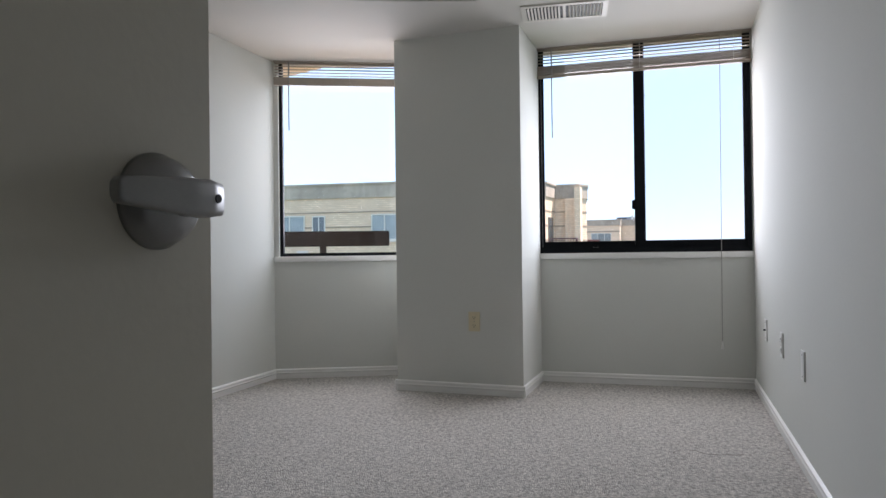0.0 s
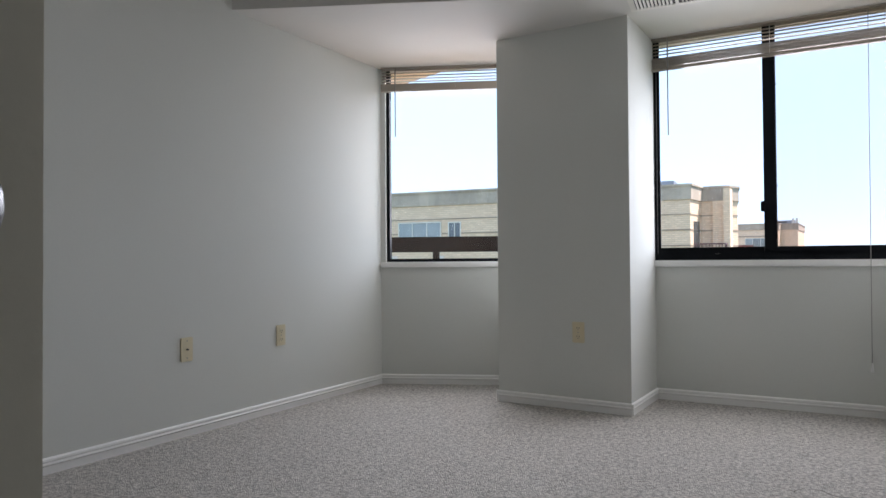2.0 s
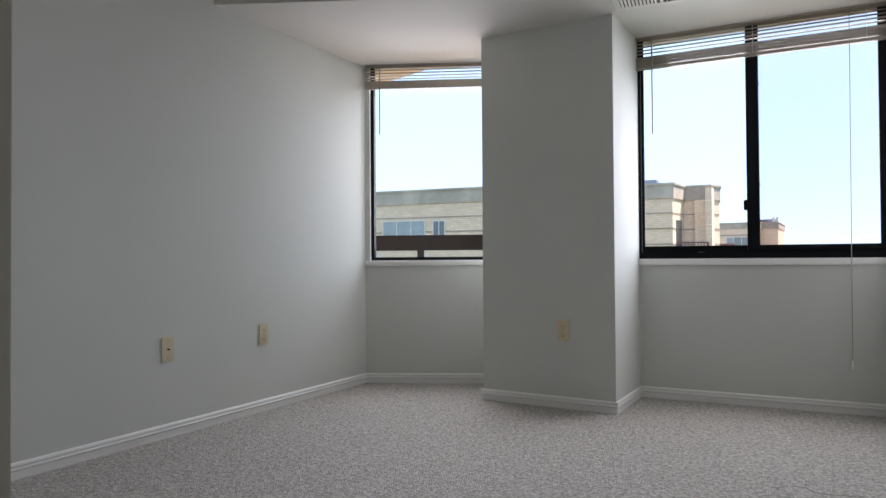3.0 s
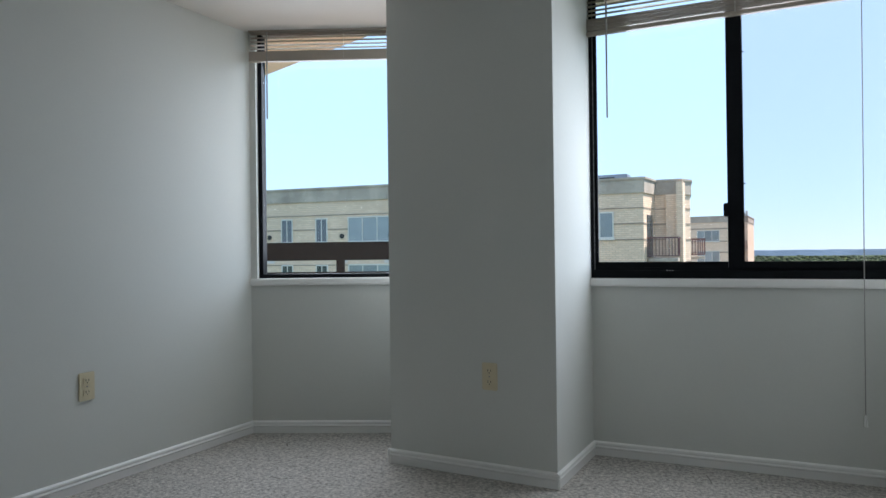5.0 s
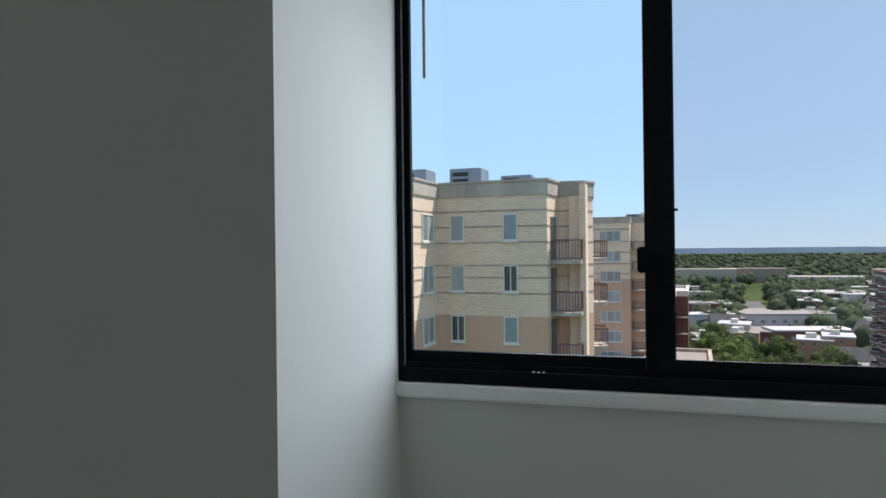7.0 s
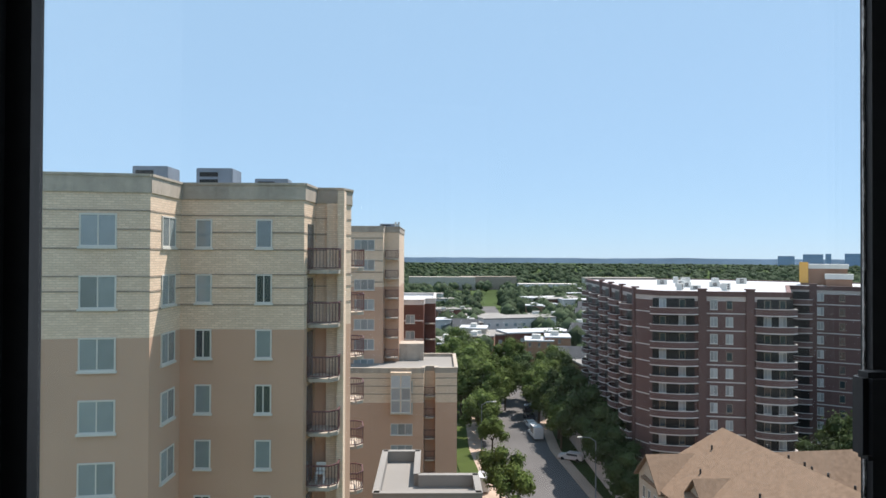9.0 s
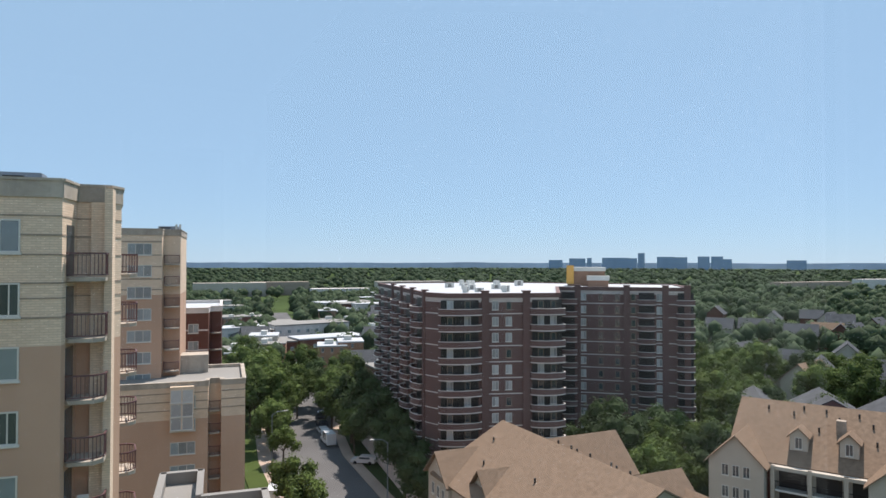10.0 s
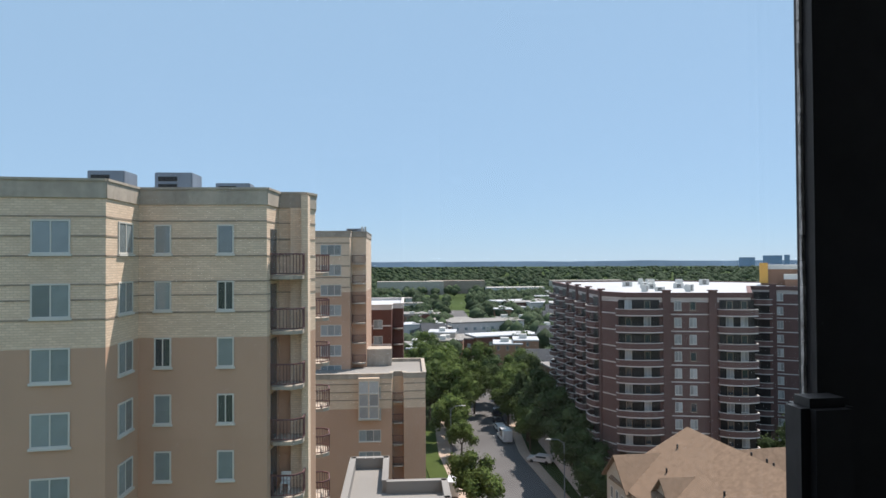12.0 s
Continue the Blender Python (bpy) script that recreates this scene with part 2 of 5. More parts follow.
def add_tube(bm, p, q, r, n=8, r2=None):
    p, q = Vector(p), Vector(q)
    d = q - p
    m = Matrix.Translation((p + q) / 2) @ d.to_track_quat("Z", "Y").to_matrix().to_4x4()
    bmesh.ops.create_cone(bm, cap_ends=True, segments=n, radius1=r, radius2=r if r2 is None else r2, depth=d.length, matrix=m)


def turned(bm, m, prof, n=40):
    """A lathe-turned solid of (radius, height) rings about local z, closed at both ends."""
    rings = [[bm.verts.new(m @ Vector((r * math.cos(2 * math.pi * i / n), r * math.sin(2 * math.pi * i / n), h))) for i in range(n)] for r, h in prof]
    for a, b in zip(rings[:-1], rings[1:]):
        for i in range(n):
            bm.faces.new((a[i], a[(i + 1) % n], b[(i + 1) % n], b[i]))
    bm.faces.new(rings[0][::-1]), bm.faces.new(rings[-1])


def mesh_of(name, bm, mat, bevel=0.0):
    if bevel:
        bmesh.ops.bevel(bm, geom=bm.edges[:], offset=bevel, segments=2, affect="EDGES")
    bmesh.ops.recalc_face_normals(bm, faces=bm.faces[:])
    me = bpy.data.meshes.new(name)
    bm.to_mesh(me)
    bm.free()
    me.materials.append(mat)
    return me


def put(name, me, parent=None, m=None, label=""):
    """Links a mesh as one object at the world pose m, under its parent."""
    ob = new(name, me)
    ob.matrix_basis = m if m is not None else Matrix()
    if parent is not None:
        ob.parent = parent
        ob.matrix_parent_inverse = parent.matrix_basis.inverted()
    return tagged(ob, label)


def part(name, bm, mat, parent, label="", bevel=0.0, m=None):
    return put(name, mesh_of(name, bm, mat, bevel), parent, m, label)


def thing(name, at, label, category, group="", kind="", turn=0):
    ob = new(name)
    ob.empty_display_size = 0.2
    ob.matrix_basis = pose(*at, 0, 0, turn)
    return tagged(ob, label, category, group, kind)


def structure(name, bm, mat, label, bevel=0.0):
    ob = new(name, mesh_of(name, bm, mat, bevel))
    return tagged(ob, label, name.split("_")[0], "", "structure")

# ---- the room ----
XL, XR, YB = -2.245, 0.83, 0.14
SOFFIT, CEILING, SILL = 2.212, 2.44, 0.862
BAY = Matrix.Translation((XL, 4.285, 0)) @ Matrix.Rotation(math.atan2(0.36, 0.755), 4, "Z")
WIN = Matrix.Translation((-0.495, 4.70, 0)) @ Matrix.Rotation(radians(3.5), 4, "Z")
BAY_LEN, WIN_LEN = 1.06, 1.335

bm = bmesh.new()
add_prism(bm, [(XL - 0.2, -2.4), (XR + 0.2, -2.4), (XR + 0.2, 5.0), (-0.4, 5.0), (-1.3, 4.95), (XL - 0.2, 4.4)], -0.15, 0.018)
structure("floor", bm, CARPET, "grey beige cut pile carpet, slightly worn")
bm = bmesh.new()
add_box(bm, (XL - 0.2, -2.4, CEILING), (XR + 0.2, 5.0, CEILING + 0.12))
structure("ceiling", bm, CEIL, "flat white painted ceiling")
bm = bmesh.new()
add_prism(bm, [(XL, 2.97), (-1.17, 3.5), (-0.62, 3.72), (XR, 3.5), (XR, 4.9), (-0.45, 4.85), (-1.3, 4.8), (XL, 4.42)], SOFFIT, CEILING)
structure("ceiling_soffit", bm, CEIL, "dropped white plaster soffit before the windows")

bm = bmesh.new()
add_box(bm, (XR, YB, 0), (XR + 0.15, 4.88, CEILING))
structure("wall_right", bm, WALL, "smooth off-white painted wall")
bm = bmesh.new()
add_box(bm, (XL - 0.15, YB, 0), (XL, 4.29, CEILING))
structure("wall_left", bm, WALL, "smooth off-white painted wall")
bm = bmesh.new()
add_box(bm, (XL - 0.15, YB - 0.14, 0), (-0.10, YB, CEILING))
add_box(bm, (0.57, YB - 0.14, 0), (XR + 0.15, YB, CEILING))
add_box(bm, (-0.10, YB - 0.14, 2.06), (0.57, YB, CEILING))
structure("wall_back", bm, WALL, "off-white painted wall with the doorway")
bm = bmesh.new()
add_box(bm, (XL - 0.15, -2.4, 0), (XL, 0, CEILING))
add_box(bm, (XR, -2.4, 0), (XR + 0.15, 0, CEILING))
add_box(bm, (XL, -2.4, 0), (XR, -2.25, CEILING))
structure("wall_hall", bm, WALL, "plain off-white hallway walls")
bm = bmesh.new()
add_box(bm, (-0.10, YB - 0.15, 0), (-0.085, YB + 0.012, 2.06))
add_box(bm, (0.545, YB - 0.15, 0), (0.57, YB + 0.012, 2.06))
add_box(bm, (-0.085, YB - 0.15, 2.035), (0.545, YB + 0.012, 2.06))
structure("trim_doorway", bm, TRIM, "painted door frame around the doorway")

bm = bmesh.new()
add_prism(bm, [(-1.281, 4.175), (-0.478, 4.175), (-0.468, 4.70), (-0.50, 4.76), (-1.281, 4.76)], 0, SOFFIT)
structure("wall_column", bm, WALL, "off-white plastered column between the windows")


def window_wall(name, m, length, lo, hi, head, thick=0.06):
    """A wall with an opening from lo to hi along it, between sill and head."""
    bm = bmesh.new()
    add_box(bm, (0, 0, 0), (length, thick, SILL - 0.038), m)
    add_box(bm, (0, 0.0, head), (length, thick, CEILING + 0.12), m)
    if lo > 0.001:
        add_box(bm, (-0.0, 0, SILL - 0.038), (lo, thick, head), m)
    if hi < length - 0.001:
        add_box(bm, (hi, 0, SILL - 0.038), (length, thick, head), m)
    structure(name, bm, WALL, "off-white painted wall under the window")


window_wall("wall_bay", BAY, BAY_LEN, 0.035, BAY_LEN, SOFFIT)
window_wall("wall_window", WIN, WIN_LEN, 0.018, WIN_LEN - 0.014, SOFFIT)


def sill(name, m, x0, x1):
    bm = bmesh.new()
    add_box(bm, (x0, -0.022, SILL - 0.038), (x1, 0.085, SILL), m)
    structure(name, bm, TRIM, "white painted wooden window sill", 0.006)


sill("trim_sill", WIN, 0.0, WIN_LEN - 0.004)
sill("trim_sill.001", BAY, -0.0, BAY_LEN)


def baseboard(p, q, thick=0.013):
    """A moulded skirting board from p to q; the room lies on its right."""
    p, q = Vector((*p, 0)), Vector((*q, 0))
    d = q - p
    m = Matrix.Translation(p) @ Matrix.Rotation(math.atan2(d.y, d.x), 4, "Z")
    bm = bmesh.new()
    prof = [(0, 0), (-thick * 0.6, 0), (-thick * 0.6, 0.050), (-thick, 0.056), (-thick, 0.060), (-thick * 0.7, 0.0645), (-thick * 0.7, 0.068), (-thick * 0.95, 0.071), (-thick * 0.85, 0.079), (0, 0.085)]
    ends = [[bm.verts.new(m @ Vector((x, y, z))) for y, z in prof] for x in (0, d.length)]
    n = len(prof)
    for i in range(n):
        j = (i + 1) % n
        bm.faces.new((ends[0][i], ends[0][j], ends[1][j], ends[1][i]))
    bm.faces.new(ends[0]), bm.faces.new(ends[1][::-1])
    structure("baseboard", bm, TRIM, "white painted skirting board on carpet")


# boards run with the wall on their left
bay_end = BAY @ Vector((BAY_LEN - 0.02, 0, 0))
baseboard((XL, YB), (XL, 4.285))
baseboard((XL, 4.285), bay_end.xy)
baseboard((-1.281, 4.74), (-1.281, 4.163))
baseboard((-1.294, 4.175), (-0.465, 4.175))
baseboard((-0.478, 4.162), (-0.467, 4.71))
baseboard((-0.485, 4.70), (WIN @ Vector((WIN_LEN, 0, 0))).xy)
baseboard((XR, 4.80), (XR, YB))


# ---- windows ----
def bar(bm, a, b, m):
    add_box(bm, a, b, m)


def main_window():
    root = thing("window_1", WIN @ Vector((0.65, 0.06, SILL)), "dark bronze aluminium sliding window, closed", "window", kind="structure")
    x0, x1, z0, z1 = 0.02, WIN_LEN - 0.016, SILL, SOFFIT + 0.028
    bm = bmesh.new()
    for a, b in (((x0, -0.005, z0), (x0 + 0.022, 0.04, z1)), ((x1 - 0.022, -0.005, z0), (x1, 0.04, z1)),
                 ((x0 + 0.022, -0.005, z0), (x1 - 0.022, 0.04, z0 + 0.03)), ((x0 + 0.022, -0.005, z1 - 0.012), (x1 - 0.022, 0.04, z1))):
        bar(bm, a, b, WIN)
    part("window_frame", bm, BLACK, root)
    for a, y, wide in ((x0 + 0.0222, -0.0045, 0.0033), (0.6305, 0.0064, 0.0014)):
        bm = bmesh.new()
        z = z0 + 0.04
        while z < z1 - 0.05:
            step = 0.011 + 0.007 * noise.noise((z * 31, a, 0))
            add_box(bm, (a, y + 0.0012 * noise.noise((z * 47, a, 2)), z), (a + wide, y + 0.0018, z + step), WIN)
            z += step + 0.0002
        part("weatherstrip", bm, STRIP, root, "worn grey pile weatherstrip")
    bm = bmesh.new()
    bar(bm, (x0 + 0.022, -0.014, z0 + 0.002), (x1 - 0.022, -0.005, z0 + 0.036), WIN)
    bar(bm, (x0 + 0.022, 0.0, z0 + 0.03), (x1 - 0.022, 0.005, z0 + 0.05), WIN)
    part("track", bm, BLACK, root, "dusty dark window track")
    for k, (a, b, y0, y1) in enumerate(((x0 + 0.022, 0.698, 0.014, 0.03), (0.632, x1 - 0.022, 0.0, 0.012))):
        zb, zt = z0 + 0.038, z1 - 0.013
        w = 0.06 if k else 0.016
        bm = bmesh.new()
        bar(bm, (a, y0, zb), (a + w, y1, zt), WIN)
        bar(bm, (b - (0.02 if k else 0.034), y0, zb), (b, y1, zt), WIN)
        bar(bm, (a + w, y0, zb), (b - (0.02 if k else 0.034), y1, zb + 0.038), WIN)
        bar(bm, (a + w, y0, zt - 0.014), (b - (0.02 if k else 0.034), y1, zt), WIN)
        sash = part("sash", bm, BLACK, root)
        bm = bmesh.new()
        bar(bm, (a + w, (y0 + y1) / 2 - 0.002, zb + 0.038), (b - 0.02, (y0 + y1) / 2 + 0.002, zt - 0.014), WIN)
        pane = part("pane", bm, SCREEN_GLASS if k else GLASS, sash, "glass behind a fine grey insect screen" if k else "")
        pane.visible_shadow = False
    bm = bmesh.new()
    bar(bm, (0.614, -0.018, 1.137), (0.638, 0.0, 1.197), WIN)
    part("latch", bm, BLACK, root, "black sliding latch", 0.004)
    bm = bmesh.new()
    for z in (1.28, 1.86):
        add_tube(bm, WIN @ Vector((0.684, 0.0, z)), WIN @ Vector((0.704, 0.0, z)), 0.003, 6)
    part("pin", bm, BLACK, root)
    bm = bmesh.new()
    for i in range(3):
        add_box(bm, (0.37 + i * 0.012, -0.014, z0 + 0.0365), (0.376 + i * 0.012, -0.004, z0 + 0.0375), WIN)
    part("paint_mark", bm, WHITEP, root, "chipped white marks on the track")


def bay_window():
    root = thing("window_2", BAY @ Vector((0.5, 0.06, SILL)), "dark bronze aluminium fixed window", "window", kind="structure")
    x0, x1, z0, z1 = 0.037, BAY_LEN - 0.002, SILL, SOFFIT + 0.028
    bm = bmesh.new()
    for a, b in (((x0, 0.03, z0), (x0 + 0.022, 0.10, z1)), ((x1 - 0.03, 0.03, z0), (x1, 0.10, z1)),
                 ((x0 + 0.022, 0.03, z0), (x1 - 0.03, 0.10, z0 + 0.022)), ((x0 + 0.022, 0.03, z1 - 0.012), (x1 - 0.03, 0.10, z1))):
        bar(bm, a, b, BAY)
    part("window_frame", bm, BLACK, root)
    bm = bmesh.new()
    bar(bm, (x0 + 0.022, 0.06, z0 + 0.022), (x1 - 0.03, 0.066, z1 - 0.012), BAY)
    pane = part("pane", bm, GLASS, root)
    pane.visible_shadow = False


main_window()
bay_window()


def blind(m, x0, x1, slat_top, stack_top, bottom, wand_x, wand_z, label, stacked):
    root = thing("window_blind", m @ Vector(((x0 + x1) / 2, 0.0, bottom)), label, "blind")
    yc = -0.026
    bm = bmesh.new()
    add_box(bm, (x0, yc - 0.018, SOFFIT - 0.01), (x1, yc + 0.018, SOFFIT), m)
    part("head_rail", bm, BLIND, root)
    z = SOFFIT - 0.016
    while z > stack_top + 0.004:
        bm = bmesh.new()
        prof = [(-0.0125, 0.0), (-0.006, 0.0025), (0.006, 0.0025), (0.0125, 0.0)]
        lo = [bm.verts.new(m @ Vector((x0 + 0.005, yc + y, z + h))) for y, h in prof]
        hi = [bm.verts.new(m @ Vector((x1 - 0.005, yc + y, z + h))) for y, h in prof]
        lo2 = [bm.verts.new(v.co - Vector((0, 0, 0.0012))) for v in lo]
        hi2 = [bm.verts.new(v.co - Vector((0, 0, 0.0012))) for v in hi]
        for i in range(3):
            bm.faces.new((lo[i], lo[i + 1], hi[i + 1], hi[i]))
            bm.faces.new((lo2[i], hi2[i], hi2[i + 1], lo2[i + 1]))
        bm.faces.new((lo[0], hi[0], hi2[0], lo2[0])); bm.faces.new((lo[3], lo2[3], hi2[3], hi[3]))
        part("slat", bm, BLIND, root)
        z -= 0.0205
    k = 0
    z = stack_top
    while stacked and z > bottom + 0.026:
        bm = bmesh.new()
        off = 0.002 * math.sin(k * 2.3)
        add_box(bm, (x0 + 0.004, yc - 0.0125 + off, z - 0.0035), (x1 - 0.004, yc + 0.0125 + off, z), m)
        part("slat", bm, BLIND, root)
        z -= 0.0062
        k += 1
    bm = bmesh.new()
    add_box(bm, (x0, yc - 0.014, bottom), (x1, yc + 0.014, bottom + (0.018 if stacked else 0.055)), m)
    part("bottom_rail", bm, BLIND, root, "", 0.003)
    bm = bmesh.new()
    add_tube(bm, m @ Vector((wand_x, yc - 0.026, SOFFIT - 0.01)), m @ Vector((wand_x, yc - 0.026, wand_z)), 0.0042, 6)
    part("wand", bm, CORD, root, "clear grey tilt wand")
    for x in (x0 + 0.10, (x0 + x1) / 2, x1 - 0.1):
        bm = bmesh.new()
        add_tube(bm, m @ Vector((x, yc - 0.013, SOFFIT - 0.02)), m @ Vector((x, yc - 0.013, bottom + 0.01)), 0.0012, 5)
        part("ladder_cord", bm, WHITEP, root)
    return root


rb = blind(WIN, 0.022, WIN_LEN - 0.012, SOFFIT, 2.092, 2.015, 0.12, 1.615, "beige vinyl slat blind drawn up over the window", True)
cx = WIN @ Vector((1.145, -0.03, 0))
bm = bmesh.new()
add_tube(bm, (cx.x, cx.y, SOFFIT - 0.01), (cx.x - 0.008, cx.y, 0.30), 0.002, 5)
cord = part("pull_cord", bm, CORD, rb, "long thin grey pull cord")
bm = bmesh.new()
add_tube(bm, (cx.x - 0.008, cx.y, 0.31), (cx.x - 0.008, cx.y, 0.262), 0.004, 8, 0.008)
part("tassel", bm, WHITEP, cord)
blind(BAY, 0.012, BAY_LEN - 0.01, SOFFIT, 2.10, 2.044, 0.115, 1.727, "beige vinyl slat blind drawn up over the bay window", False)


# ---- door ----
def door():
    free, d, n = Vector((-0.037, 0.846, 0)), Vector((0.0, 1.0, 0)), Vector((-1.0, 0.0, 0))
    m = Matrix((( -d.x, n.x, 0, free.x), (-d.y, n.y, 0, free.y), (0, 0, 1, 0), (0, 0, 0, 1)))
    root = thing("door_1", free - d * 0.71, "open off-white flush door on carpet, its shade put into the paint", "door", kind="structure")
    bm = bmesh.new()
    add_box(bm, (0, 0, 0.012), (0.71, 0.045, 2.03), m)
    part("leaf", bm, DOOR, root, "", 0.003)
    c = 0.073
    z = 0.915
    for side, y0 in ((-1, 0.0), (1, 0.045)):
        bm = bmesh.new()
        turned(bm, m @ Matrix.Translation((c, y0, z)) @ Matrix.Rotation(radians(90) * -side, 4, "X"),
               [(0.040, 0.0), (0.040, 0.004), (0.0375, 0.008), (0.036, 0.013), (0.032, 0.020), (0.025, 0.0255), (0.015, 0.028), (0.013, 0.029)])
        rose = part("rose", bm, CHROME, root, "domed satin nickel door rose")
        for f in rose.data.polygons:
            f.use_smooth = True
        bm = bmesh.new()
        add_tube(bm, m @ Vector((c, y0 + side * 0.027, z)), m @ Vector((c, y0 + side * 0.042, z)), 0.0135, 20)
        part("neck", bm, CHROME, rose)
        bm = bmesh.new()
        rows = []
        for x, lo, hi, near, thick in ((-0.015, -0.008, 0.008, 0.046, 0.010), (-0.012, -0.0135, 0.0135, 0.043, 0.017), (0.003, -0.0155, 0.0155, 0.041, 0.021), (0.03, -0.0135, 0.0145, 0.042, 0.018), (0.062, -0.0105, 0.0125, 0.040, 0.015), (0.082, -0.0085, 0.0105, 0.038, 0.014), (0.086, -0.005, 0.007, 0.041, 0.008)):
            ring = []
            for k in range(16):
                a = 2 * math.pi * k / 16
                u, w = [math.copysign(abs(q) ** 0.45, q) for q in (math.cos(a), math.sin(a))]
                ring.append(bm.verts.new(m @ Vector((c + x, y0 + side * (near + thick * (0.5 + 0.5 * u)), z + (lo + hi) / 2 + (hi - lo) / 2 * w))))
            rows.append(ring)
        for a, b in zip(rows[:-1], rows[1:]):
            for k in range(16):
                bm.faces.new((a[k], a[(k + 1) % 16], b[(k + 1) % 16], b[k])).smooth = True
        bm.faces.new(rows[0]), bm.faces.new(rows[-1][::-1])
        part("lever", bm, CHROME, rose, "satin nickel lever handle")
        bm = bmesh.new()
        add_tube(bm, m @ Vector((c - 0.002, y0 + side * 0.060, z)), m @ Vector((c - 0.002, y0 + side * 0.0626, z)), 0.0036, 12)
        part("keyhole", bm, SLOT, rose)
    bm = bmesh.new()
    add_box(bm, (-0.0015, 0.01, z - 0.03), (0.002, 0.035, z + 0.03), m)
    part("latch_plate", bm, CHROME, root, "small metal latch plate")
    bm = bmesh.new()
    for zz in (0.25, 1.05, 1.8):
        add_tube(bm, m @ Vector((0.714, -0.004, zz - 0.045)), m @ Vector((0.714, -0.004, zz + 0.045)), 0.006, 10)
    part("hinge", bm, CHROME, root)


door()


# ---- wall plates and the vent ----
def outlet(m, kind, label, mat):
    """A wall plate; m maps x along the wall, -y out of it, z up, from the plate's middle."""
    root = thing("wall_outlet" if kind == "outlet" else "wall_plate", m.translation, label, "outlet" if kind == "outlet" else "wall plate")
    bm = bmesh.new()
    add_box(bm, (-0.036, -0.006, -0.059), (0.036, 0.0, 0.059), m)
    part("plate", bm, mat, root, "", 0.003)
    if kind == "outlet":
        for z in (-0.024, 0.024):
            bm = bmesh.new()
            add_box(bm, (-0.017, -0.0085, z - 0.014), (0.017, -0.006, z + 0.014), m)
            face = part("socket", bm, mat, root, "", 0.001)
            bm = bmesh.new()
            for x in (-0.0065, 0.0065):
                add_box(bm, (x - 0.0012, -0.0092, z - 0.002), (x + 0.0012, -0.0084, z + 0.007), m)
            add_tube(bm, m @ Vector((0, -0.0084, z - 0.008)), m @ Vector((0, -0.0092, z - 0.008)), 0.0024, 8)
            part("slot", bm, SLOT, face)
    elif kind == "cable":
        bm = bmesh.new()
        add_tube(bm, m @ Vector((0, -0.006, 0)), m @ Vector((0, -0.016, 0)), 0.0045, 10)
        part("jack", bm, SLOT, root, "dark coaxial cable jack")
    for z in ((0.0,) if kind == "outlet" else (-0.042, 0.042)):
        bm = bmesh.new()
        add_tube(bm, m @ Vector((0, -0.006, z)), m @ Vector((0, -0.0078, z)), 0.003, 8)
        part("screw", bm, CHROME, root)


outlet(pose(XL, 2.683, 0.443, 0, 0, 90), "cable", "ivory cable plate on the off-white wall", IVORY)
outlet(pose(XL, 3.318, 0.45, 0, 0, 90), "outlet", "ivory duplex outlet on the off-white wall", IVORY)
outlet(pose(-0.775, 4.175, 0.457), "outlet", "ivory duplex outlet on the plaster column", IVORY)
for y, z, k in ((4.25, 0.44, "cable"), (3.70, 0.433, "outlet"), (3.175, 0.425, "blank")):
    outlet(pose(XR, y, z, 0, 0, -90), k, "white plastic wall plate above the skirting", WHITEP)


def ceiling_vent():
    m = pose(-0.19, 4.035, SOFFIT, 0, 0, 8)
    root = thing("ceiling_vent", (-0.19, 4.035, SOFFIT), "cream enamelled two-way air vent with angled slats", "vent")
    bm = bmesh.new()
    w, h = 0.235, 0.125
    for a, b in (((-w, -h, -0.008), (w, -h + 0.028, 0)), ((-w, h - 0.028, -0.008), (w, h, 0)), ((-w, -h + 0.028, -0.008), (-w + 0.028, h - 0.028, 0)), ((w - 0.028, -h + 0.028, -0.008), (w, h - 0.028, 0)), ((-0.008, -h + 0.028, -0.008), (0.008, h - 0.028, 0))):
        add_box(bm, a, b, m)
    part("frame", bm, VENTM, root)
    bm = bmesh.new()
    add_box(bm, (-w + 0.02, -h + 0.02, -0.0035), (w - 0.02, h - 0.02, -0.001), m)
    part("backing", bm, SLOT, root)
    for i in range(22):
        x = -w + 0.04 + i * (2 * w - 0.08) / 21
        if abs(x) < 0.012:
            continue
        bm = bmesh.new()
        tilt = m @ Matrix.Translation((x, 0, -0.008)) @ Matrix.Rotation(radians(38 if x < 0 else -38), 4, "Y")
        add_box(bm, (-0.0012, -h + 0.03, -0.007), (0.0012, h - 0.03, 0.007), tilt)
        part("slat", bm, VENTM, root)


ceiling_vent()


# ---- own balcony outside the bay ----
bm = bmesh.new()
add_prism(bm, [(-4.8, 2.0), (-2.3, 4.5), (-1.3, 4.9), (-1.3, 5.23), (-2.985, 5.747), (-3.88, 6.03), (-6.5, 5.9), (-6.5, 2.0)], 2.56, 2.76)
tagged(new("balcony_soffit", mesh_of("balcony_soffit", bm, SOFFITM)), "tan painted underside of the balcony above", "balcony", kind="structure")
# unseen slab above the main window, added to block the sun
bm = bmesh.new()
add_box(bm, (-1.2, 4.86, 3.2), (XR + 1.5, 6.25, 3.4))
tagged(new("sun_block_slab", mesh_of("sun_block_slab", bm, SOFFITM)), "unseen tan slab added overhead to keep the sun off the window", "balcony", kind="structure")
bm = bmesh.new()
add_prism(bm, [(-4.8, 2.0), (-2.45, 4.5), (-1.2, 5.03), (-1.2, 6.2), (-2.35, 5.78), (-3.42, 5.27), (-4.8, 4.6)], -0.3, -0.1)
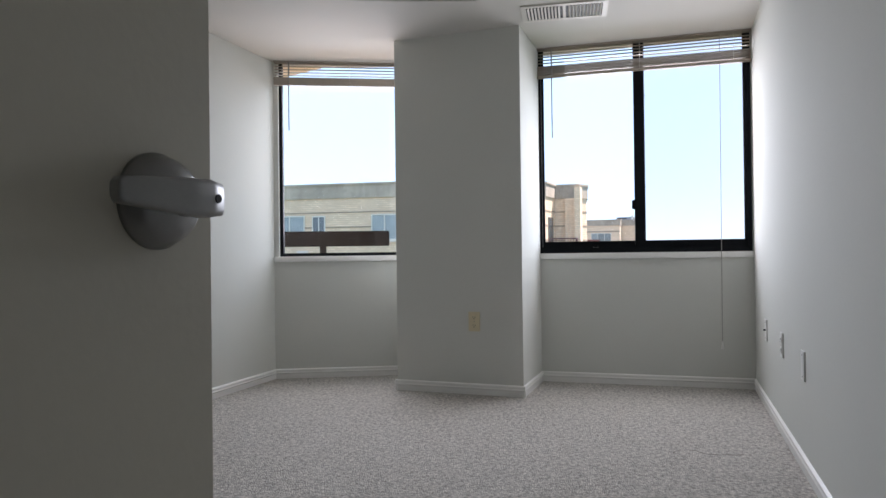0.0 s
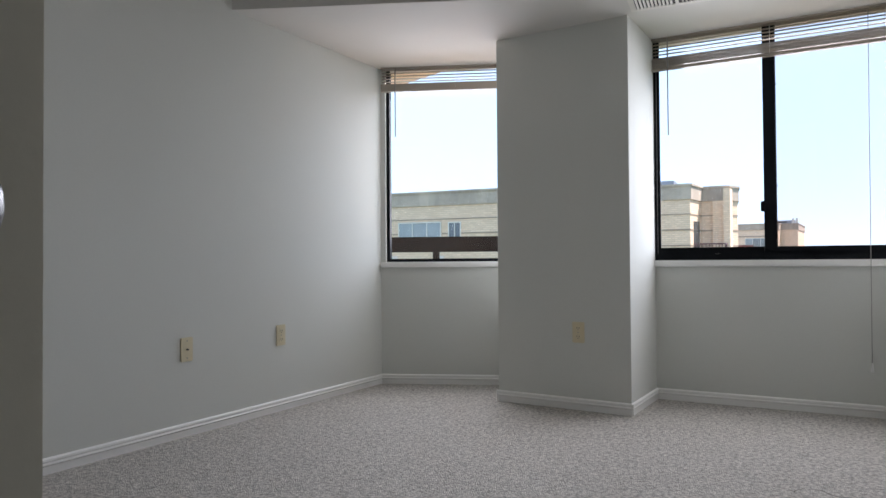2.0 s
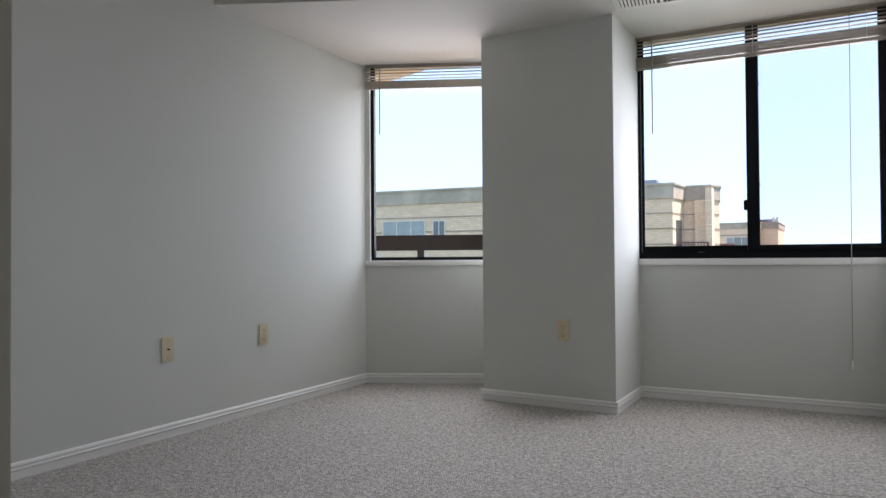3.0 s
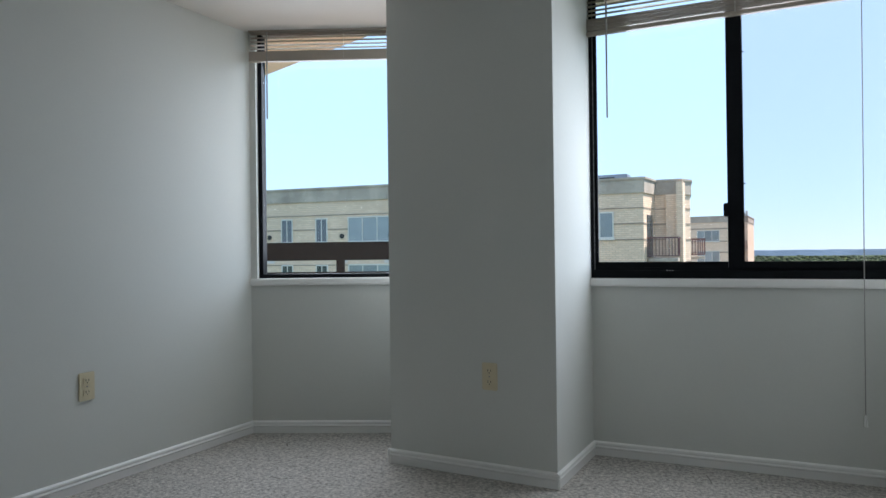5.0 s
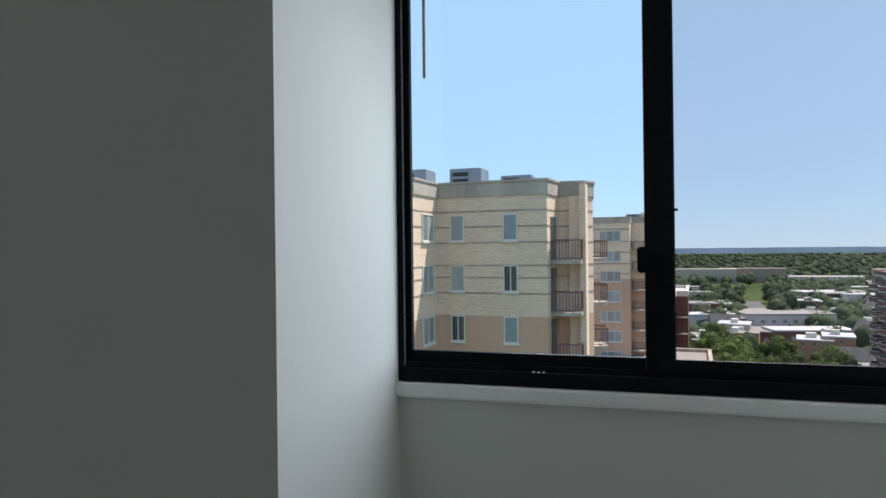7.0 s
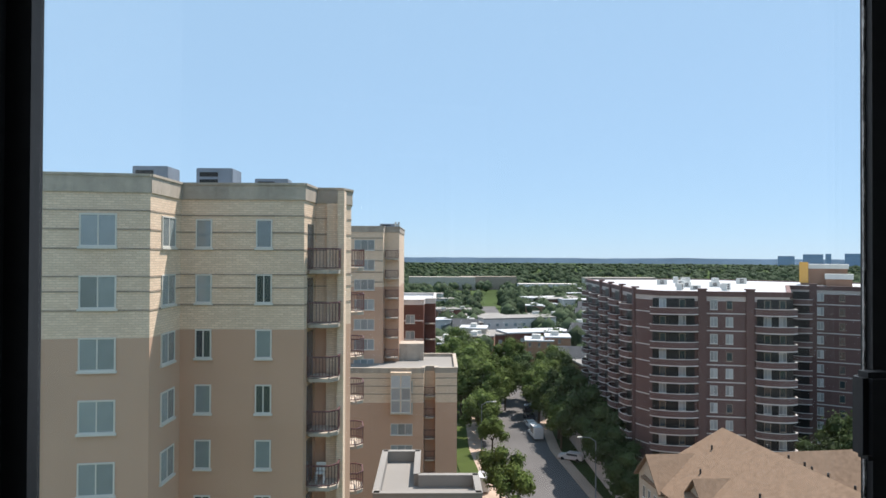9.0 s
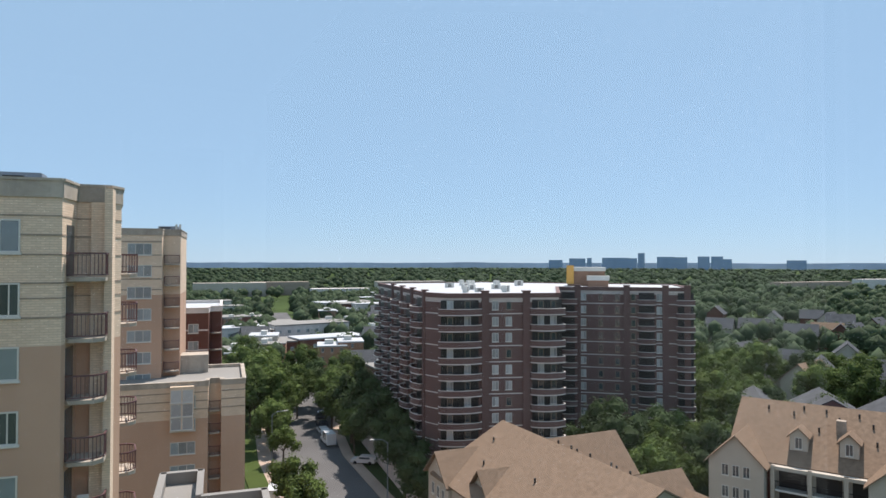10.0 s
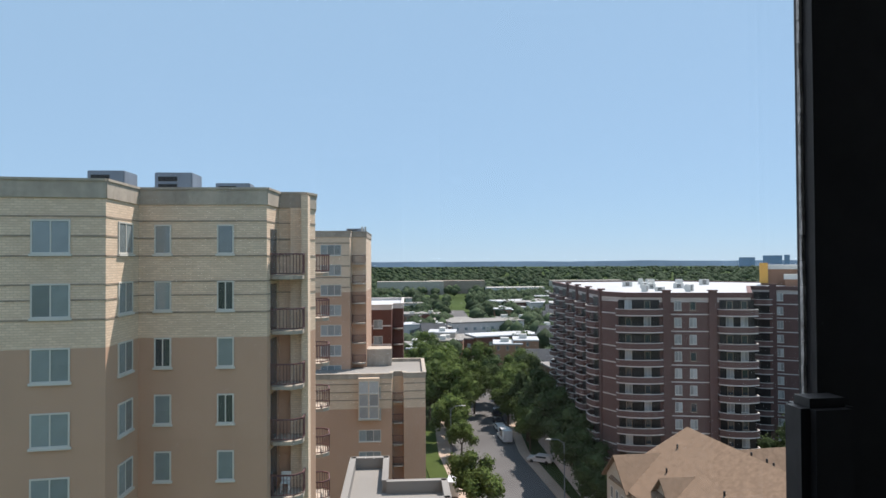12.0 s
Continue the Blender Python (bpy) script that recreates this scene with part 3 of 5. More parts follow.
tagged(new("balcony_floor", mesh_of("balcony_floor", bm, SOFFITM)), "concrete floor of the balcony outside", "balcony", kind="structure")
bm = bmesh.new()
add_box(bm, (-7, 1.0, -35), (XL - 0.16, 2.0, 4))
add_box(bm, (XR + 0.16, 4.3, -35), (9, 4.84, 4))
add_box(bm, (XL - 0.1, 4.0, 2.57), (XR + 0.16, 4.84, 4))
add_box(bm, (XL - 0.16, 1.5, -35), (XR + 0.16, 4.2, -0.31))
tagged(new("wall_outer", mesh_of("wall_outer", bm, CREAM)), "pale brick outer wall of the own building", "wall", kind="structure")


def railing():
    a, b = Vector((-4.6, 4.61, 0)), Vector((-2.05, 5.81, 0))
    root = thing("balcony_railing", ((a + b) / 2).to_tuple()[:2] + (-0.1,), "dark brown steel balcony railing with pickets", "railing")
    d = b - a
    m = Matrix.Translation(a) @ Matrix.Rotation(math.atan2(d.y, d.x), 4, "Z")
    bm = bmesh.new()
    add_box(bm, (0, -0.03, 0.945), (d.length, 0.03, 1.08), m)
    part("top_rail", bm, RAILM, root, "", 0.006)
    bm = bmesh.new()
    add_box(bm, (0, -0.02, 0.83), (d.length, 0.02, 0.86), m)
    part("middle_rail", bm, RAILM, root)
    bm = bmesh.new()
    add_box(bm, (0, -0.02, 0.0), (d.length, 0.02, 0.03), m)
    part("bottom_rail", bm, RAILM, root)
    x = 0.1
    while x < d.length:
        bm = bmesh.new()
        add_box(bm, (x - 0.028, -0.025, -0.1), (x + 0.028, 0.025, 0.946), m)
        part("post", bm, RAILM, root)
        for k in range(1, 6):
            xx = x + k * 0.118
            if xx < d.length:
                bm = bmesh.new()
                add_box(bm, (xx - 0.008, -0.008, 0.03), (xx + 0.008, 0.008, 0.83), m)
                part("picket", bm, RAILM, root)
        x += 0.71


railing()

# ---- outside: apartment towers ----
GROUND = -35.0
STOREY = 2.44


def wall_frame(p, q):
    """x along the wall from p to q, -y out of it (p to q runs left to right as seen from outside)."""
    d = Vector((q[0] - p[0], q[1] - p[1], 0))
    return Matrix.Translation((p[0], p[1], 0)) @ Matrix.Rotation(math.atan2(d.y, d.x), 4, "Z"), d.length


def window_meshes(w, h, lights, frame_mat, pane_mat, deep=0.05):
    bm = bmesh.new()
    f = 0.06
    add_box(bm, (-w / 2, -deep, 0), (-w / 2 + f, 0.02, h))
    add_box(bm, (w / 2 - f, -deep, 0), (w / 2, 0.02, h))
    add_box(bm, (-w / 2 + f, -deep, h - f), (w / 2 - f, 0.02, h))
    add_box(bm, (-w / 2 - 0.05, -deep - 0.05, -0.09), (w / 2 + 0.05, 0.02, 0))
    add_box(bm, (-w / 2 + f, -deep, 0), (w / 2 - f, 0.02, f))
    for i in range(1, lights):
        x = -w / 2 + w * i / lights
        add_box(bm, (x - 0.025, -deep + 0.01, f), (x + 0.025, 0.02, h - f))
    fr = mesh_of("window", bm, frame_mat)
    panes = []
    for i in range(lights):
        bm = bmesh.new()
        a, b = -w / 2 + f + (w - 2 * f) * i / lights, -w / 2 + f + (w - 2 * f) * (i + 1) / lights
        add_box(bm, (a, -0.022, f), (b, -0.004, h - f))
        panes.append(mesh_of("pane", bm, pane_mat))
    return fr, panes


W_NARROW = window_meshes(0.72, 1.27, 2, FRAMEW, PANE)
W_WIDE = window_meshes(1.38, 1.30, 2, FRAMEW, CURTAIN_SKY)
W_PLAIN = window_meshes(0.72, 1.27, 1, FRAMEW, CURTAIN_SKY)
W_TRIPLE = window_meshes(2.5, 1.30, 3, FRAMEW, CURTAIN_SKY)
W_BROWN = window_meshes(0.85, 1.25, 1, STRIPE, PANE)
W_BROWN2 = window_meshes(1.0, 1.35, 2, FRAMEW, BLINDS)
W_BAY = window_meshes(1.05, 1.32, 1, FRAMEW, BLINDS)
W_SMALL = window_meshes(0.8, 1.35, 2, FRAMEW, PANE)


def add_window(root, kind, m):
    fr = put("window", kind[0], root, m)
    for p in kind[1]:
        put("pane", p, fr, m)


def stripes(root, p, q, zs, mat=None, high=0.065):
    m, length = wall_frame(p, q)
    for z in zs:
        bm = bmesh.new()
        add_box(bm, (0, -0.02, z - high / 2), (length, 0.02, z + high / 2), m)
        part("band", bm, mat or STRIPE, root)


def balcony_mesh(w, d, cham=0.35):
    """Slab and railing of a balcony with clipped corners; the wall is at y = 0, out is -y."""
    bm = bmesh.new()
    pts = [(-w / 2, 0), (-w / 2, -d + cham), (-w / 2 + cham, -d), (w / 2 - cham, -d), (w / 2, -d + cham), (w / 2, 0)]
    add_prism(bm, pts, -0.16, 0)
    slab = mesh_of("slab", bm, CAP)
    bm = bmesh.new()
    for a, b in zip(pts[:-1], pts[1:]):
        a3, b3 = Vector((*a, 0)), Vector((*b, 0))
        dd = b3 - a3
        m = Matrix.Translation(a3) @ Matrix.Rotation(math.atan2(dd.y, dd.x), 4, "Z")
        add_box(bm, (0, -0.03, 0.93), (dd.length, 0.03, 1.0), m)
        add_box(bm, (0, -0.02, 0.08), (dd.length, 0.02, 0.12), m)
        n = max(2, int(dd.length / 0.13))
        for i in range(n + 1):
            x = dd.length * i / n
            add_box(bm, (x - 0.012, -0.012, 0.1), (x + 0.012, 0.012, 0.95), m)
    return slab, mesh_of("railing", bm, MAROON)


BALC = balcony_mesh(1.6, 1.5)
BALC_S = balcony_mesh(1.6, 1.1)
BALC_T = balcony_mesh(1.8, 0.8)
bm = bmesh.new()
add_box(bm, (-0.45, -0.03, 0), (0.45, 0.02, 2.05))
BDOOR = mesh_of("balcony_door", bm, PANE)


def add_balcony(root, kind, m):
    slab = put("balcony", kind[0], root, m)
    put("railing", kind[1], slab, m, "maroon metal railing")


def block(root, pts, z0, z1, mat, name="wall"):
    bm = bmesh.new()
    add_prism(bm, pts, z0, z1)
    return part(name, bm, mat, root)


def parapet(root, pts, z, high=0.75, thick=0.3, mat=None, out=0.06):
    """A weathered coping wall round a flat roof."""
    n = len(pts)
    for i in range(n):
        p, q = pts[i], pts[(i + 1) % n]
        m, length = wall_frame(p, q)
        bm = bmesh.new()
        add_box(bm, (-out * 0.3, -out, z - high), (length + out * 0.3, thick, z - 0.1), m)
        add_box(bm, (-out * 0.3, -out - 0.05, z - 0.1), (length + out * 0.3, thick + 0.03, z), m)
        part("parapet", bm, mat or CAP, root)


# the near tan tower
tower = thing("apartment_building", (-14, 42, GROUND), "tall cream brick and tan stucco apartment tower", "building")
TOP = 4.47
F1a, F1b, F2a, F2b = (-60, 24.1), (-11.3, 30.8), (-11.25, 33.9), (-5.78, 33.8)
F3a, F3b, F4b = (-5.6, 35.75), (-4.4, 35.8), (-4.05, 36.7)
plan = [F1a, F1b, F2a, F2b, F3a, F3b, F4b, (-5.7, 48), (-60, 48)]
block(tower, plan, GROUND, -2.03, TAN)
block(tower, plan, -2.03, TOP - 0.7, CREAM)
block(tower, [(x, y + 0.35) for x, y in plan], TOP - 0.7, TOP - 0.45, ROOFG, "roof")
parapet(tower, plan, TOP)
levels = [3.01, 2.26, 1.50, 0.40, -0.19, -0.94]
for p, q in ((F1a, F1b), (F1b, F2a), (F2a, F2b), (F2b, F3a), (F3a, F3b), (F3b, F4b)):
    stripes(tower, p, q, levels)
m1, len1 = wall_frame(F1a, F1b)
m12, len12 = wall_frame(F1b, F2a)
m2, len2 = wall_frame(F2a, F2b)
m3, len3 = wall_frame(F3a, F3b)
m23, len23 = wall_frame(F2b, F3a)
for k in range(15):
    z = 1.58 - k * STOREY
    for x, kind in ((1.93, W_WIDE), (5.4, W_NARROW), (7.4, W_TRIPLE), (10.2, W_NARROW), (12.3, W_NARROW), (14.8, W_WIDE), (17.6, W_NARROW), (20.5, W_WIDE), (23.2, W_NARROW), (26.5, W_TRIPLE), (30.0, W_NARROW), (33.0, W_WIDE), (36.5, W_NARROW)):
        add_window(tower, kind, m1 @ pose(len1 - x, 0, z))
    add_window(tower, W_WIDE, m12 @ pose(1.75, 0, z))
    add_window(tower, W_PLAIN if k % 3 != 2 else W_NARROW, m2 @ pose(1.03, 0, z))
    add_window(tower, W_PLAIN if k % 2 == 0 else W_NARROW, m2 @ pose(3.7, 0, z))
    put("balcony_door", BDOOR, tower, m23 @ pose(1.0, 0, z - 0.95))
    add_balcony(tower, BALC, pose(-5.15, 35.72, z - 0.98))
    add_balcony(tower, BALC_T, pose(-4.72, 41.5, z - 0.98, 0, 0, 98))
bm = bmesh.new()
add_box(bm, (-5.05, 35.55, GROUND), (-4.45, 35.8, TOP - 0.75))
part("pier", bm, CREAM, tower)
bm = bmesh.new()
add_box(bm, (-4.5, 35.2, GROUND), (-4.2, 36.0, TOP - 0.2))
part("pier", bm, CREAM, tower)
bm = bmesh.new()
for k in range(6):
    for x in (6.25, 9.0, 13.4):
        mm = m1 @ pose(len1 - x, 0, 1.9 - k * STOREY)
        add_tube(bm, mm @ Vector((0, 0, 0)), mm @ Vector((0, -0.05, 0)), 0.13, 10)
part("vent_hole", bm, SLOT, tower)
for k in range(6):
    for x in (6.3, 9.0, 13.4):
        bm = bmesh.new()
        add_box(bm, (len1 - x - 0.3, -0.03, 0.5 - k * STOREY), (len1 - x + 0.3, 0.02, 1.1 - k * STOREY), m1)
        part("louvre", bm, PALE, tower)
# white plastic chair on a lower balcony
chair = thing("plastic_chair", (-5.2, 35.0, 1.58 - 4 * STOREY - 0.98), "white plastic garden chair on a balcony", "chair")
cz = 1.58 - 4 * STOREY - 0.98
for a, b, nm in (((-5.42, 34.8, cz + 0.40), (-4.98, 35.22, cz + 0.44), "seat"), ((-5.42, 35.2, cz + 0.44), (-4.98, 35.25, cz + 0.85), "backrest")):
    bm = bmesh.new()
    add_box(bm, a, b)
    part(nm, bm, WHITEP, chair, "", 0.02)
for x in (-5.4, -5.03):
    for y in (34.83, 35.2):
        bm = bmesh.new()
        add_box(bm, (x - 0.02, y - 0.02, cz), (x + 0.03, y + 0.03, cz + 0.41))
        part("leg", bm, WHITEP, chair)


def roof_unit(at, size, label, turn=0, mat=None):
    root = thing("rooftop_unit", at, label, "machine", turn=turn)
    m = pose(*at, 0, 0, turn)
    bm = bmesh.new()
    add_box(bm, (-size[0] / 2, -size[1] / 2, 0), (size[0] / 2, size[1] / 2, size[2]), m)
    part("casing", bm, mat or METALB, root, "", 0.03)
    for i in range(3):
        bm = bmesh.new()
        add_box(bm, (-size[0] * 0.4, -size[1] / 2 - 0.03, size[2] * (0.2 + 0.25 * i)), (size[0] * 0.1, -size[1] / 2, size[2] * (0.35 + 0.25 * i)), m)
        part("grille", bm, SLOT, root)


roof_unit((-10.4, 36.5, TOP - 0.45), (1.7, 1.5, 1.35), "grey metal air handler on the tower roof")
roof_unit((-13.0, 35.5, TOP - 0.45), (1.6, 1.5, 1.3), "blue grey air handler on the tower roof")
roof_unit((-7.9, 37.0, TOP - 0.45), (1.6, 1.0, 0.95), "low grey vent box on the tower roof")
roof_unit((-33.5, 31.5, TOP - 0.45), (1.9, 1.6, 1.7), "blue air conditioner stack on the tower roof")
roof_unit((-30.5, 32, TOP - 0.45), (1.5, 1.6, 1.2), "grey air conditioner on the tower roof")
house = thing("roof_penthouse", (-28, 38, TOP - 0.45), "pale grey lift house on the tower roof", "building")
block(house, [(-43, 33.0), (-32.0, 34.6), (-31.9, 36.2), (-43, 36.2)], TOP - 0.45, TOP + 3.9, STUCCO)
mast = thing("roof_antenna", (-32.3, 35.4, TOP + 3.9), "thin metal aerial on the lift house", "antenna")
bm = bmesh.new()
add_tube(bm, (-32.3, 35.4, TOP + 3.85), (-32.3, 35.4, TOP + 5.3), 0.04, 6)
part("pole", bm, METALB, mast)
for dz, w in ((5.25, 0.35), (5.05, 0.45), (4.7, 0.3)):
    bm = bmesh.new()
    add_tube(bm, (-32.3 - w, 35.4, TOP + dz), (-32.3 + w, 35.4, TOP + dz + 0.1), 0.025, 5)
    part("arm", bm, METALB, mast)

# the second tan tower behind
far = thing("apartment_building", (-9, 92, GROUND), "distant cream and tan apartment tower with corner balconies", "building")
c_plan = [(-18, 86.0), (-6.0, 86.0), (-5.9, 87.6), (-4.1, 87.6), (-3.9, 98), (-18, 98)]
block(far, c_plan, GROUND, -2.6, TAN)
block(far, c_plan, -2.6, 4.4, CREAM)
parapet(far, c_plan, 4.9)
stripes(far, c_plan[0], c_plan[1], [3.4, 1.9, 0.6, -0.8, -2.0], None, 0.14)
mc, lc = wall_frame(c_plan[0], c_plan[1])
for k in range(15):
    z = 1.9 - k * STOREY
    add_window(far, W_TRIPLE, mc @ pose(lc - 2.3, 0, z))
    add_window(far, W_WIDE, mc @ pose(lc - 6, 0, z))
    add_balcony(far, BALC_S, pose(-5.0, 87.5, z - 0.98))
roof_unit((-5.5, 89, 4.4), (2.2, 1.0, 0.9), "small grey roof unit beside aerials")
for x in (-4.6, -4.2):
    aerial = thing("roof_antenna", (x, 88, 4.9), "slim white cellular aerial on the roof edge", "antenna")
    bm = bmesh.new()
    add_box(bm, (x - 0.12, 87.9, 3.4), (x + 0.12, 88.1, 5.5))
    part("panel", bm, FRAMEW, aerial)

# the lower tan block in front of it
low = thing("apartment_building", (-3, 88, GROUND), "lower tan stucco apartment block with flat roof", "building")
d_plan = [(-12, 80.5), (-0.9, 80.5), (-0.8, 82), (0.4, 82), (0.45, 80.7), (2.95, 80.8), (3.1, 92), (-12, 92)]
block(low, d_plan, GROUND, -15.6, TAN)
block(low, d_plan, -15.6, -12.2, CREAM)
block(low, [(x, y + 0.3) for x, y in d_plan], -12.2, -12.0, ROOFG, "roof")
parapet(low, d_plan, -11.6, 0.6)
stripes(low, d_plan[0], d_plan[1], [-12.8, -13.7, -14.6], None, 0.12)
stripes(low, d_plan[4], d_plan[5], [-12.8, -13.7, -14.6], None, 0.12)
md, ld = wall_frame(d_plan[0], d_plan[1])
for k in range(8):
    add_window(low, W_TRIPLE, md @ pose(ld - 2.5, 0, -14.4 - k * STOREY))
    add_balcony(low, BALC_S, pose(-0.2, 82, -14.9 - k * STOREY))
bm = bmesh.new()
add_box(bm, (ld - 3.75, -0.9, -16.6), (ld - 1.4, 0, -12.0), md)
part("bay", bm, CREAM, low)
for z in (-13.65, -15.1, -16.5):
    for x in (ld - 3.15, ld - 2.0):
        add_window(low, W_BAY, md @ pose(x, -0.9, z))
block(low, [(-6, 88.5), (-1.0, 88.5), (-1.0, 91.5), (-6, 91.5)], -12, -9.9, CAP, "lift_house")
podium = thing("apartment_building", (-3, 55, GROUND), "low wing with grey parapets round a flat roof", "building")
e_plan = [(-4.0, 50.0), (3.4, 50.0), (3.4, 54), (-1.0, 54), (-1.0, 60), (-4.0, 60)]
block(podium, e_plan, GROUND, -16.0, TAN)
block(podium, [(x * 0.98, y) for x, y in e_plan], -16.0, -15.9, ROOFG, "roof")
parapet(podium, [(-4.0, 50.0), (3.4, 50.0), (3.4, 54), (-1.0, 54), (-1.0, 60), (-4.0, 60)], -15.0, 1.2, 0.35, ROOFG)

# red brick block further back
red = thing("apartment_building", (-4, 112, GROUND), "red brick apartment block with white roof", "building")
r_plan = [(-14, 105), (-1.2, 105), (-1.0, 108), (0.6, 108), (0.8, 124), (-14, 124)]
block(red, r_plan, GROUND, -6.1, REDB)
block(red, [(-13.8, 105.2), (-1.4, 105.2), (-1.2, 108.2), (0.4, 108.2), (0.6, 123.8), (-13.8, 123.8)], -6.1, -5.9, ROOFW, "roof")
parapet(red, r_plan, -5.4, 0.8, 0.3, PALE)
stripes(red, r_plan[0], r_plan[1], [-8.6, -11.4, -14.2], PALE, 0.2)
for k in range(10):
    add_window(red, W_WIDE, pose(-3.2, 105, -9.0 - k * STOREY))
    add_balcony(red, BALC_S, pose(-0.2, 108, -9.2 - k * STOREY))

# ---- the brown brick building ----
brown = thing("apartment_building", (50, 118, GROUND), "dark brown brick apartment building with curved balconies", "building")
BT = -4.2
P0, P1, P2, P3, P4 = (34.2, 149.9), (31.0, 104.0), (33.2, 99.6), (50.1, 96.2), (62.5, 119.5)
P5, P6 = (83.0, 106.5), (93, 124)
b_plan = [P0, P1, P2, P3, P4, P5, P6, (60, 152)]
block(brown, b_plan, GROUND, BT, BROWN)
block(brown, [(x * 0.985 + 0.9, y * 0.985 + 1.9) for x, y in b_plan], BT, BT + 0.35, ROOFW, "roof")
parapet(brown, b_plan, BT + 0.55, 0.7, 0.35, BROWN, 0.2)
for p, q in ((P0, P1), (P1, P2), (P2, P3), (P3, P4), (P4, P5), (P5, P6)):
    stripes(brown, p, q, [BT - 0.55, BT - 0.75] + [BT - 2.6 - k * STOREY for k in range(12)], PALE, 0.16)

    stripes(brown, p, q, [BT - 0.28], PALE, 0.34)


def brown_balcony(w, d):
    bm = bmesh.new()
    n = 8
    pts = [(-w / 2, 0)] + [(-w / 2 + w * i / n, -d * min(1, math.sin(math.pi * (i + 0.6) / (n + 1.2)) ** 0.45)) for i in range(n + 1)] + [(w / 2, 0)]
    add_prism(bm, pts, -0.04, 0.12)
    slab = mesh_of("balcony", bm, PALE)
    bm = bmesh.new()
    ins = [(x * 0.985, y * 0.97) for x, y in pts]
    for a, b in zip(ins[:-1], ins[1:]):
        m, length = wall_frame(a, b)
        add_box(bm, (0, -0.05, 0.12), (length, 0.05, 0.92), m)
    wall = mesh_of("balcony_wall", bm, BROWN)
    bm = bmesh.new()
    for a, b in zip(ins[:-1], ins[1:]):
        m, length = wall_frame(a, b)
        add_box(bm, (0, -0.07, 0.92), (length, 0.07, 1.0), m)
    cap = mesh_of("coping", bm, PALE)
    # flat sheet on the wall, coloured with the shade of a recess
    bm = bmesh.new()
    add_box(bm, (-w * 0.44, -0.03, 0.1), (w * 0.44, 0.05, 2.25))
    back = mesh_of("balcony_glazing", bm, RECESS_SHADE)
    return slab, wall, cap, back


BB_WIDE, BB_MID, BB_END = brown_balcony(6.6, 1.5), brown_balcony(5.4, 1.7), brown_balcony(3.2, 1.2)


def add_brown_balcony(kind, m):
    slab = put("balcony", kind[0], brown, m)
    put("balcony_wall", kind[1], slab, m)
    put("coping", kind[2], slab, m, "pale coping")
    put("balcony_glazing", kind[3], slab, m, "flat dark sheet, the balcony recess's shade put into its colour")


mf, lf = wall_frame(P2, P3)
ml, ll_ = wall_frame(P0, P1)
mr, lr = wall_frame(P4, P5)
mg, lg = wall_frame(P3, P4)
me_, le = wall_frame(P5, P6)
for k in range(12):
    z = BT - 2.75 - k * STOREY
    add_brown_balcony(BB_WIDE, mf @ pose(1.7, 0, z))
    add_brown_balcony(BB_MID, mf @ pose(lf - 1.9, 0, z))
    for x in (0.2, 2.9, lf - 2.9, lf - 0.9):
        add_window(brown, W_BROWN2 if (k * 7 + int(x * 3)) % 5 < 2 else W_BROWN, mf @ pose(x, -0.05, z + 0.85))
    for x, kind in ((7.2, W_BROWN2), (9.3, W_BROWN2 if k % 3 else W_BROWN)):
        add_window(brown, kind, mf @ pose(x, 0, z + 0.75))
    for x in (ll_ - 4, ll_ - 13, ll_ - 22, ll_ - 32, ll_ - 41):
        add_brown_balcony(BB_MID, ml @ pose(x, 0, z))
    for x in (ll_ - 8.5, ll_ - 17.5, ll_ - 27):
        add_window(brown, W_BROWN, ml @ pose(x, 0, z + 0.75))
    for x, kind in ((5.0, W_BROWN2), (8.2, W_BROWN), (11.3, W_BROWN), (14.2, W_BROWN), (18.9, W_BROWN2)):
        add_window(brown, kind, mr @ pose(x, 0, z + 0.75))
    add_brown_balcony(BB_END, mr @ pose(16.6, 0, z))
    add_brown_balcony(BB_END, mr @ pose(2.2, 0, z))
    add_brown_balcony(BB_END, me_ @ pose(3.0, 0, z))
    add_brown_balcony(BB_END, mr @ pose(lr - 0.7, 0, z))
for m, xs in ((mf, (5.6, lf - 5.2)), (mr, (3.9, 13.0, 18.0 + 2.0, lr - 0.4)), (ml, (ll_ - 1, ll_ - 10, ll_ - 19, ll_ - 28))):
    for x in xs:
        bm = bmesh.new()
        add_box(bm, (x - 0.55, -0.35, GROUND), (x + 0.55, 0.1, BT + 0.75), m)
        add_box(bm, (x - 0.65, -0.45, BT + 0.75), (x + 0.65, 0.5, BT + 0.95), m)
        part("pier", bm, BROWN, brown)
hut = thing("roof_penthouse", (66, 124, BT), "brick lift house with pale roof band", "building")
hm = mr @ pose(1.5, 9.0, 0)
for a, b, mat, nm in (((0, 0, BT), (7.5, 5, BT + 3.4), HUTB, "wall"), ((-0.2, -0.2, BT + 3.4), (7.7, 5.2, BT + 4.2), FRAMEW, "roof_band"), ((4.2, -3.0, BT), (8.2, 0, BT + 1.6), HUTB, "wall"), ((4.0, -3.2, BT + 1.6), (8.4, 0.0, BT + 2.5), FRAMEW, "roof_band"), ((-0.15, -0.45, BT + 0.8), (1.3, -0.21, BT + 4.6), ORANGE, "screen")):
    bm = bmesh.new()
    add_box(bm, a, b, hm)
    part(nm, bm, mat, hut)
rng = random.Random(4)
for i in range(16):
    u, v = rng.random(), rng.random()
    x, y = 36 + 18 * u + 8 * v, 104 + 36 * v - 4 * u
    roof_unit((x, y, BT + 0.35), (1.0 + rng.random(), 0.8, 0.6 + 0.6 * rng.random()), "small pale roof vent box", rng.random() * 90, FRAMEW)
